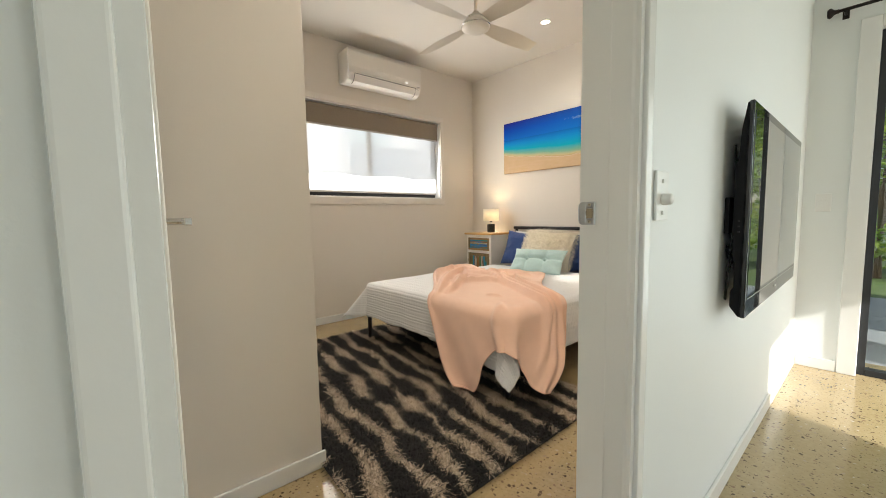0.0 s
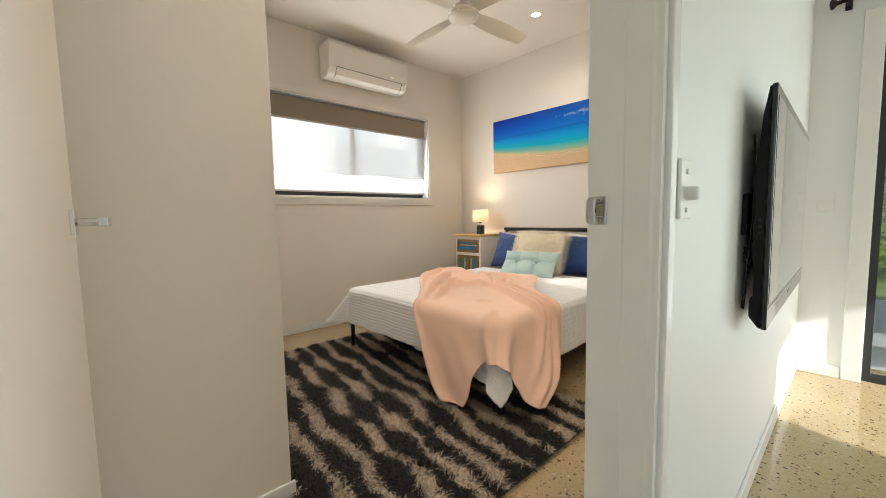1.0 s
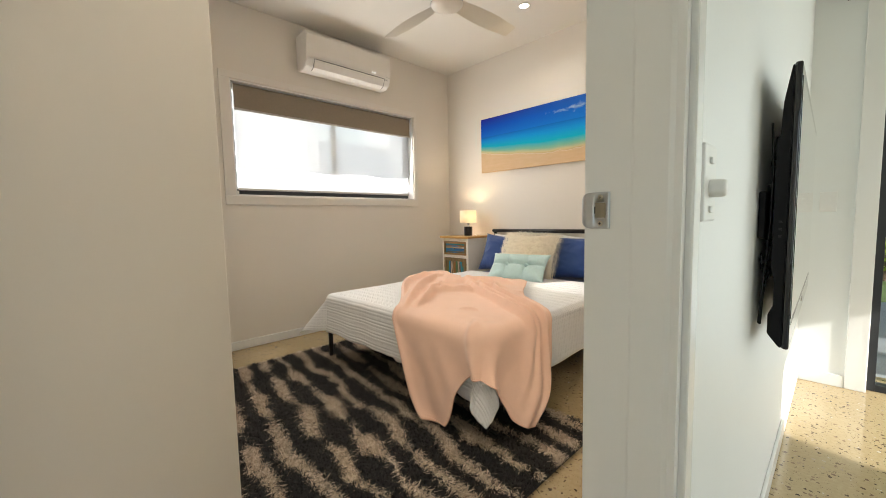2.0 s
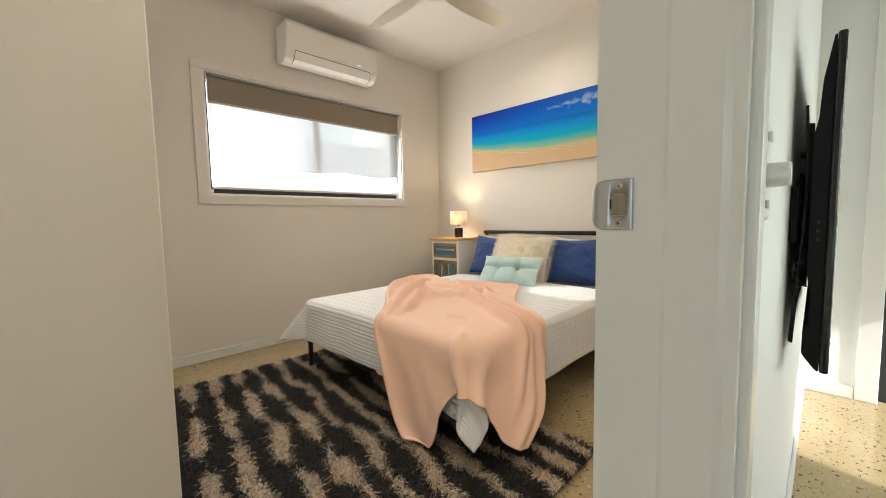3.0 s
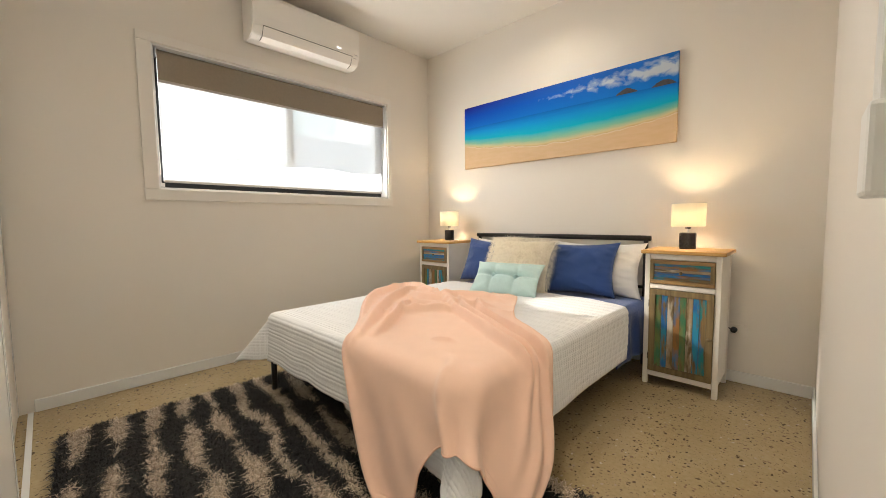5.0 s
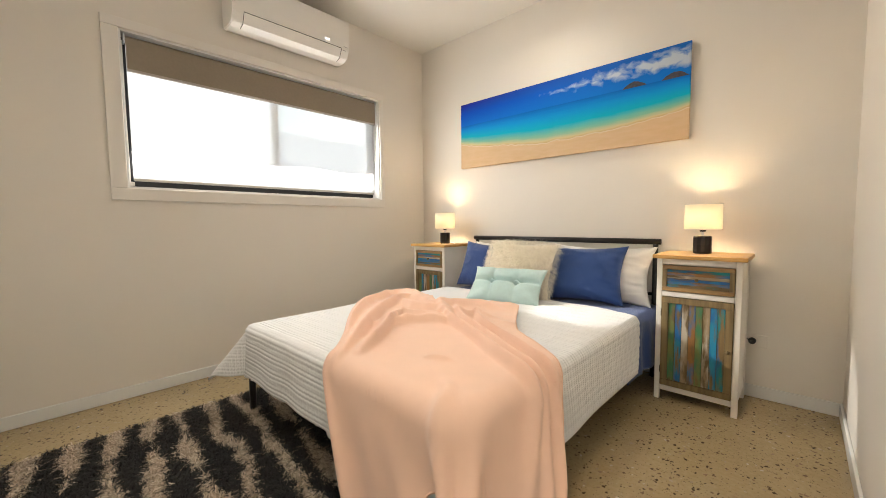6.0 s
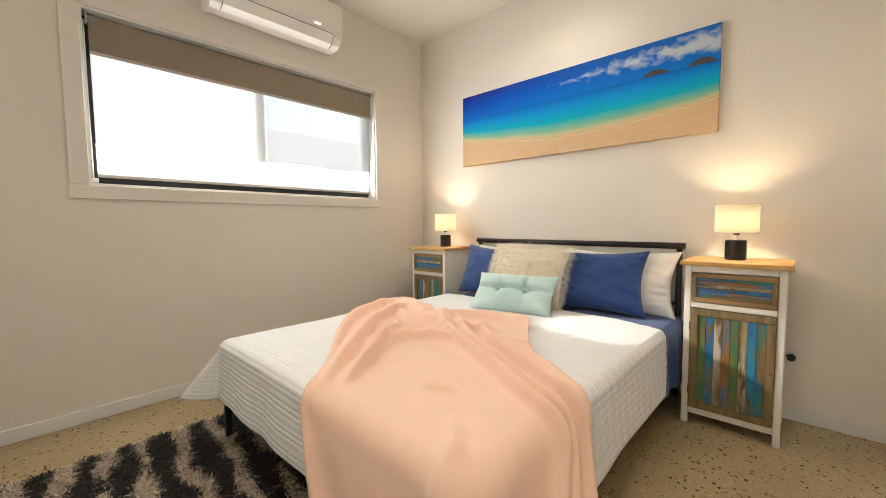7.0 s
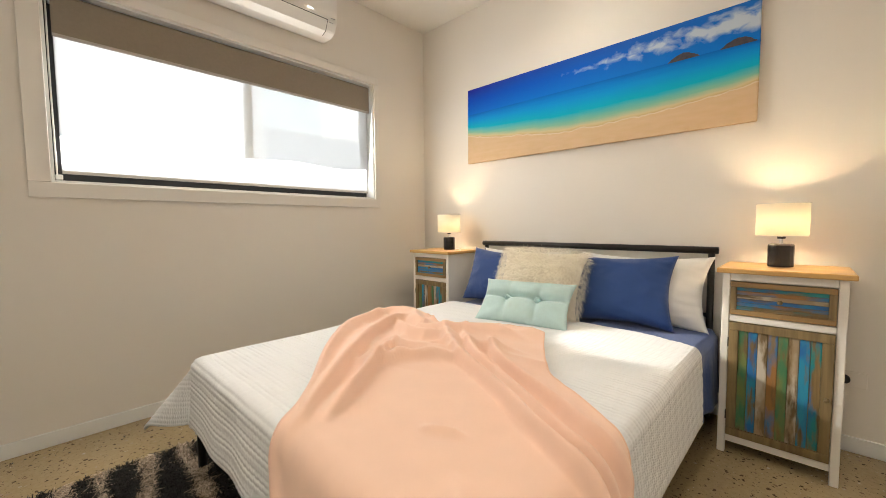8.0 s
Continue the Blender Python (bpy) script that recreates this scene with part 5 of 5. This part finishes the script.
# ---- living room ----
def television():
    turn = 0.6
    t = thing("television", (OUT, -2.135, 0.697), turn, "large black flat television on a wall bracket", "television")
    L, hh, f = 1.165, 0.697, 0.074
    part("bezel", box(f - 0.014, f, 0.0, L, 0.0, hh, 0.004, seg=3), TV_BLACK, t, "glossy black bezel")
    part("screen", box(f - 0.002, f + 0.001, 0.022, L - 0.022, 0.075, hh - 0.03), SCREEN, t, "dark reflective screen")
    part("chrome_line", box(f - 0.001, f + 0.0016, 0.02, L - 0.02, 0.060, 0.0635), CHROME, t, "thin chrome line under the screen")
    # moulded back: a speaker bulge along the foot, a hump behind the middle
    out = [(f - 0.0145, 0.001), (f - 0.02, 0.003), (f - 0.043, 0.035), (f - 0.043, 0.085), (f - 0.034, 0.1), (f - 0.034, 0.17), (f - 0.041, 0.21), (f - 0.041, 0.5), (f - 0.035, 0.53), (f - 0.031, 0.61), (f - 0.018, hh - 0.004), (f - 0.0145, hh - 0.002)]
    part("back_cover", prism(out, "y", 0.002, L - 0.002, 0.002), TV_BACK, t, "matt black moulded back")

    def on_wall(name, bm, mat, label=""):
        """A piece that lies flat on the wall behind the turned set."""
        bm.transform(pose(0, 0, 0, 0, 0, -turn))
        part(name, bm, mat, t, label)

    on_wall("bracket_plate", box(0.0005, 0.006, 0.38, 0.74, 0.2, 0.45, 0.001), RUBBER)
    on_wall("bracket_rail", box(0.006, 0.012, 0.14, 0.74, 0.38, 0.42, 0.002), RUBBER)
    on_wall("power_box", box(0.0005, 0.015, 0.03, 0.12, 0.275, 0.397, 0.003), TV_BACK, "matt black power box on the wall")
    part("bracket_arm", box(0.02, 0.0325, 0.16, 0.19, 0.16, 0.55, 0.002), RUBBER, t)
    for z in (0.24, 0.36, 0.48):
        part("spacer", tube([(0.010, 0.175, z), (0.033, 0.175, z)], 0.008, 10), RUBBER, t)
    for k in range(3):
        part("socket", box(0.044, 0.05, 0.0005, 0.0017, 0.28 + 0.018 * k, 0.286 + 0.018 * k), BED_METAL, t)
    loops = ([(0.012, 0.06, 0.28), (0.026, 0.05, 0.24), (0.02, 0.04, 0.2), (0.007, 0.05, 0.22), (0.01, 0.06, 0.19), (0.022, 0.06, 0.175), (0.031, 0.08, 0.2), (0.033, 0.12, 0.24)],
             [(0.014, 0.09, 0.28), (0.03, 0.07, 0.26), (0.027, 0.05, 0.22), (0.012, 0.04, 0.21), (0.008, 0.05, 0.235), (0.018, 0.06, 0.2), (0.03, 0.07, 0.18), (0.032, 0.1, 0.17)],
             [(0.02, 0.05, 0.57), (0.026, 0.045, 0.45), (0.024, 0.05, 0.31), (0.018, 0.045, 0.2), (0.013, 0.04, 0.11), (0.01, 0.04, 0.05), (0.013, 0.042, 0.047), (0.0165, 0.044, 0.13), (0.026, 0.05, 0.19)])
    for line in loops:
        part("cable", tube(line, 0.0026, 8), RUBBER, t, "looped black cable", smooth=True)
    part("badge", box(f, f + 0.0012, L / 2 - 0.03, L / 2 + 0.03, 0.03, 0.04), SILVER_LOGO, t)
    return t


television()


def wall_switch(name, at, turn, w, h, buttons, label):
    """A plate on a wall: its back lies at y = 0 and it faces -y before it is turned."""
    t = thing(name, at, turn, label, "light switch")
    part("plate", box(-w / 2, w / 2, -0.008, -0.0005, -h / 2, h / 2, 0.003), SWITCH, t)
    for bx, bz, r, knob in buttons:
        if knob:
            part("dial", turned([(0, 0.02), (r * 0.9, 0.02), (r, 0.017), (r * 1.05, 0)], 24, m=pose(bx, -0.008, bz, 90)), SWITCH, t, "round white dial", smooth=True)
        else:
            part("rocker", box(bx - r, bx + r, -0.0115, -0.008, bz - r * 0.7, bz + r * 0.7, 0.001), SWITCH, t)
    return t


wall_switch("fan_control", (OUT, -2.683, 1.087), 90, 0.074, 0.116, [(0, -0.008, 0.013, True), (0, 0.034, 0.007, False), (0, -0.04, 0.007, False)], "white switch plate with a round dial on the living room wall")
wall_switch("light_switch", (3.331, -0.2, 1.09), 0, 0.074, 0.116, [(-0.012, 0.02, 0.008, False), (0.012, 0.02, 0.008, False), (-0.012, -0.005, 0.008, False), (0.012, -0.005, 0.008, False)], "white switch plate with small rockers on the end wall")
t = thing("remote_holder", (IN, -2.515, 1.045), -90, "white wall cradle holding a slim remote control", "remote control")
part("cradle", box(-0.027, 0.027, -0.037, -0.0005, 0.0, 0.07, 0.004), SWITCH, t)
part("remote", box(-0.022, 0.022, -0.032, -0.022, 0.01, 0.178, 0.003), SWITCH, t, "slim white handset")
part("remote_back", box(-0.022, 0.022, -0.0215, -0.010, 0.01, 0.176, 0.003), material("grey_remote", (0.3, 0.27, 0.24), 0.5), t, "grey back of the handset")


def garden_door():
    t = thing("door_garden", (0, 0, 0), 0, "tall glass garden door in a black aluminium frame", "glass door")
    t["kind"] = "structure"
    x0, x1, y0, y1 = 3.528, 5.66, -0.16, -0.09
    for a, b, c, d in ((x0 + 0.001, x0 + 0.036, 0.001, 2.099), (x1 - 0.05, x1 - 0.001, 0.001, 2.099), (x0 + 0.036, x1 - 0.05, 2.05, 2.099), (x0 + 0.036, x1 - 0.05, 0.001, 0.04), (4.58, 4.64, 0.04, 2.05)):
        part("frame", box(a, b, y0, y1, c, d, 0.003), ALU, t)
    for a, b in ((x0 + 0.036, 4.58), (4.64, x1 - 0.05)):
        p = part("pane", box(a, b, -0.128, -0.122, 0.04, 2.05), GLASS, t)
        p.visible_shadow = False
    for a, b, c, d in ((3.44, 3.528, 0, 2.17), (5.66, 5.745, 0, 2.17), (3.5285, 5.6595, 2.1, 2.17)):
        part("architrave", box(a, b, -0.216, -0.2005, c, d, 0.004), TRIM, t, "white painted architrave")


garden_door()


def curtain_rod():
    t = thing("curtain_rod", (0, -0.27, 2.235), 0, "dark bronze curtain rod with a turned finial", "curtain rod")
    dark = material("dark_bronze", (0.03, 0.022, 0.02), 0.4, 0.6)
    part("rod", tube([(3.345, 0, 0), (5.85, 0, 0)], 0.0095, 14), dark, t, smooth=True)
    part("finial", turned([(0, 0), (0.022, 0.002), (0.03, 0.012), (0.027, 0.02), (0.014, 0.032), (0.011, 0.045), (0.015, 0.05), (0, 0.05)], 24, m=pose(3.296, 0, 0, 0, 90)), dark, t, smooth=True)
    part("wall_bracket", tube([(3.375, 0.0695, -0.012), (3.375, 0.03, -0.012), (3.375, 0.0, -0.01)], 0.006, 10), dark, t)
    part("bracket_plate", box(3.36, 3.39, 0.062, 0.0695, -0.035, 0.02, 0.002), dark, t)


curtain_rod()

# ---- power point and cable by the bedside ----
t = thing("power_point", (2.735, -0.0005, 0.333), 0, "white power point with a black plug and cable", "power point")
part("plate", box(-0.045, 0.07, -0.009, 0, -0.036, 0.036, 0.003), WALL, t)
part("plug", turned([(0, 0.03), (0.012, 0.03), (0.017, 0.022), (0.018, 0.0)], 20, m=pose(0.0, -0.009, 0.0, 90)), RUBBER, t, "round black plug", smooth=True)
part("cable", tube([(0.0, -0.038, 0.0), (-0.012, -0.045, 0.008), (-0.03, -0.04, 0.02), (-0.045, -0.03, 0.05), (-0.05, -0.028, 0.3)], 0.003, 8), RUBBER, t, smooth=True)
t = thing("telephone_cable", (0, 0, 0), 0, "pale cable lying across the bedside top", "cable")
part("cord", tube([(0.53, -0.17, 0.844), (0.58, -0.19, 0.852), (0.62, -0.22, 0.849), (0.655, -0.25, 0.844)], 0.0035, 8), PLASTIC, t, smooth=True)

# ---- outside ----
def grass_material():
    m = material("lawn", (0.09, 0.15, 0.03), 0.9, grain=0.8, grain_size=80, tone=0.35, tone_size=3)
    return m


structure("ground", box(-600, 600, -600, 600, -0.6, -0.125), grass_material(), "mown green lawn")
PAVER = material("grey_paver", (0.33, 0.35, 0.36), 0.6, grain=0.3, grain_size=120, tone=0.1, tone_size=3)
pat = structure("pavement", box(2.8, 9.5, 0.1505, 3.2, -0.124, -0.04), material("paving_bed", (0.2, 0.2, 0.2), 0.8, tone=0.1), "grey patio paving outside the glass door")
paver_mesh = None
for ix in range(10):
    for iy in range(5):
        if paver_mesh is None:
            o = part("paver", box(0, 0.592, 0, 0.592, -0.04, -0.012, 0.004), PAVER, pat)
            paver_mesh = o.data
        else:
            o = new("paver", paver_mesh)
            o.parent = pat
        o.location = (2.9 + 0.6 * ix, 0.16 + 0.6 * iy, 0)
structure("patio_soffit", box(2.5, 9.0, 0.16, 2.9, 2.5, 2.6), WALL_LIVING, "white soffit over the patio")
structure("roof", box(-0.8, 8.0, -7.9, 0.9, 2.92, 3.02), material("roof_sheet", (0.4, 0.4, 0.4), 0.5, tone=0.05), "plain roof sheet over the house")


def hedge(x, y, w, d, h, seed, label):
    t = thing("hedge_shrub", (x, y, -0.125), 0, label, "shrub", "garden shrubs")
    rng = random.Random(seed)
    bark = material("bark", (0.12, 0.08, 0.05), 0.9, tone=0.2, tone_size=20)
    for k in range(5):
        px = rng.uniform(-w * 0.35, w * 0.35)
        part("stem", tube([(px, 0, 0), (px + rng.uniform(-0.1, 0.1), rng.uniform(-0.1, 0.1), h * 0.4), (px + rng.uniform(-0.3, 0.3), rng.uniform(-0.2, 0.2), h * 0.85)], 0.03, 7), bark, t)
    m = material("shrub_leaf", (0.1, 0.17, 0.03), 0.5)
    nt, b = nodes_of(m)
    geo = nt.nodes.new("ShaderNodeNewGeometry")
    r = ramp(nt, [(0.0, (0.10, 0.19, 0.02)), (0.5, (0.26, 0.40, 0.04)), (1.0, (0.52, 0.60, 0.08))])
    nt.links.new(geo.outputs["Random Per Island"], r.inputs[0]), nt.links.new(r.outputs[0], b.inputs["Base Color"])
    through_leaf, both = nt.nodes.new("ShaderNodeBsdfTranslucent"), nt.nodes.new("ShaderNodeMixShader")
    both.inputs[0].default_value = 0.5
    nt.links.new(r.outputs[0], through_leaf.inputs[0]), nt.links.new(b.outputs[0], both.inputs[1]), nt.links.new(through_leaf.outputs[0], both.inputs[2])
    nt.links.new(both.outputs[0], nt.nodes["Material Output"].inputs[0])
    verts, faces = [], []
    for c in range(70):
        cc = Vector((rng.uniform(-w / 2, w / 2), rng.uniform(-d / 2, d / 2), h * (0.12 + 0.88 * rng.random() ** 0.8)))
        size = rng.uniform(0.15, 0.4)
        for k in range(110):
            p = cc + Vector((rng.gauss(0, 1), rng.gauss(0, 1), rng.gauss(0, 0.8))) * size * 0.6
            p.z = max(p.z, 0.05)
            a = Vector((rng.gauss(0, 1), rng.gauss(0, 1), rng.gauss(0, 0.6))).normalized()
            s = a.orthogonal().normalized() * rng.uniform(0.025, 0.045)
            L = rng.uniform(0.08, 0.15)
            i = len(verts)
            verts += [p, p + a * L * 0.5 + s, p + a * L, p + a * L * 0.5 - s]
            faces.append((i, i + 1, i + 2, i + 3))
    me = bpy.data.meshes.new("foliage")
    me.from_pydata(verts, [], faces)
    me.materials.append(m)
    o = new("foliage", me)
    o.parent = t
    tagged(o, kind="stuff")


for k, (x, y, w, d, h) in enumerate(((3.7, 6.0, 2.4, 1.4, 3.6), (5.6, 6.6, 2.4, 1.4, 4.2), (7.6, 6.2, 2.6, 1.4, 3.8), (4.6, 8.6, 3.2, 2.0, 5.6), (7.5, 9.0, 3.2, 2.0, 5.6))):
    hedge(x, y, w, d, h, 20 + k, "tall leafy green garden shrub")

# beyond the bedroom window, under an open sky: a close pale house, its daylight and shade set as emission
NB = glow("glowing_white_render", (1.0, 1.0, 1.0), 1.7)
NB_DIM = glow("dim_glow_cladding", (0.84, 0.91, 1.0), 0.9)
NB_GLASS = glow("blue_glow_pane", (0.80, 0.96, 1.0), 1.3)
NB_LINE = glow("glowing_pale_post", (0.95, 0.95, 0.97), 1.4)
bk = structure("backdrop", box(-2.72, -2.7, -6.0, 4.5, -0.12, 4.2), NB, "self-glowing backdrop of a pale neighbouring house beyond the window")
part("cladding_panel", box(-2.698, -2.68, 1.12, 2.6, 0.3, 4.0), glow("glowing_weatherboard", (0.95, 0.97, 1.0), 1.15), bk)
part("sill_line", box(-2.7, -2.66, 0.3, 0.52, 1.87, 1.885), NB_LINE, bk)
part("cladding_panel", box(-2.698, -2.68, -0.36, 1.1, 0.3, 2.38), NB_DIM, bk)
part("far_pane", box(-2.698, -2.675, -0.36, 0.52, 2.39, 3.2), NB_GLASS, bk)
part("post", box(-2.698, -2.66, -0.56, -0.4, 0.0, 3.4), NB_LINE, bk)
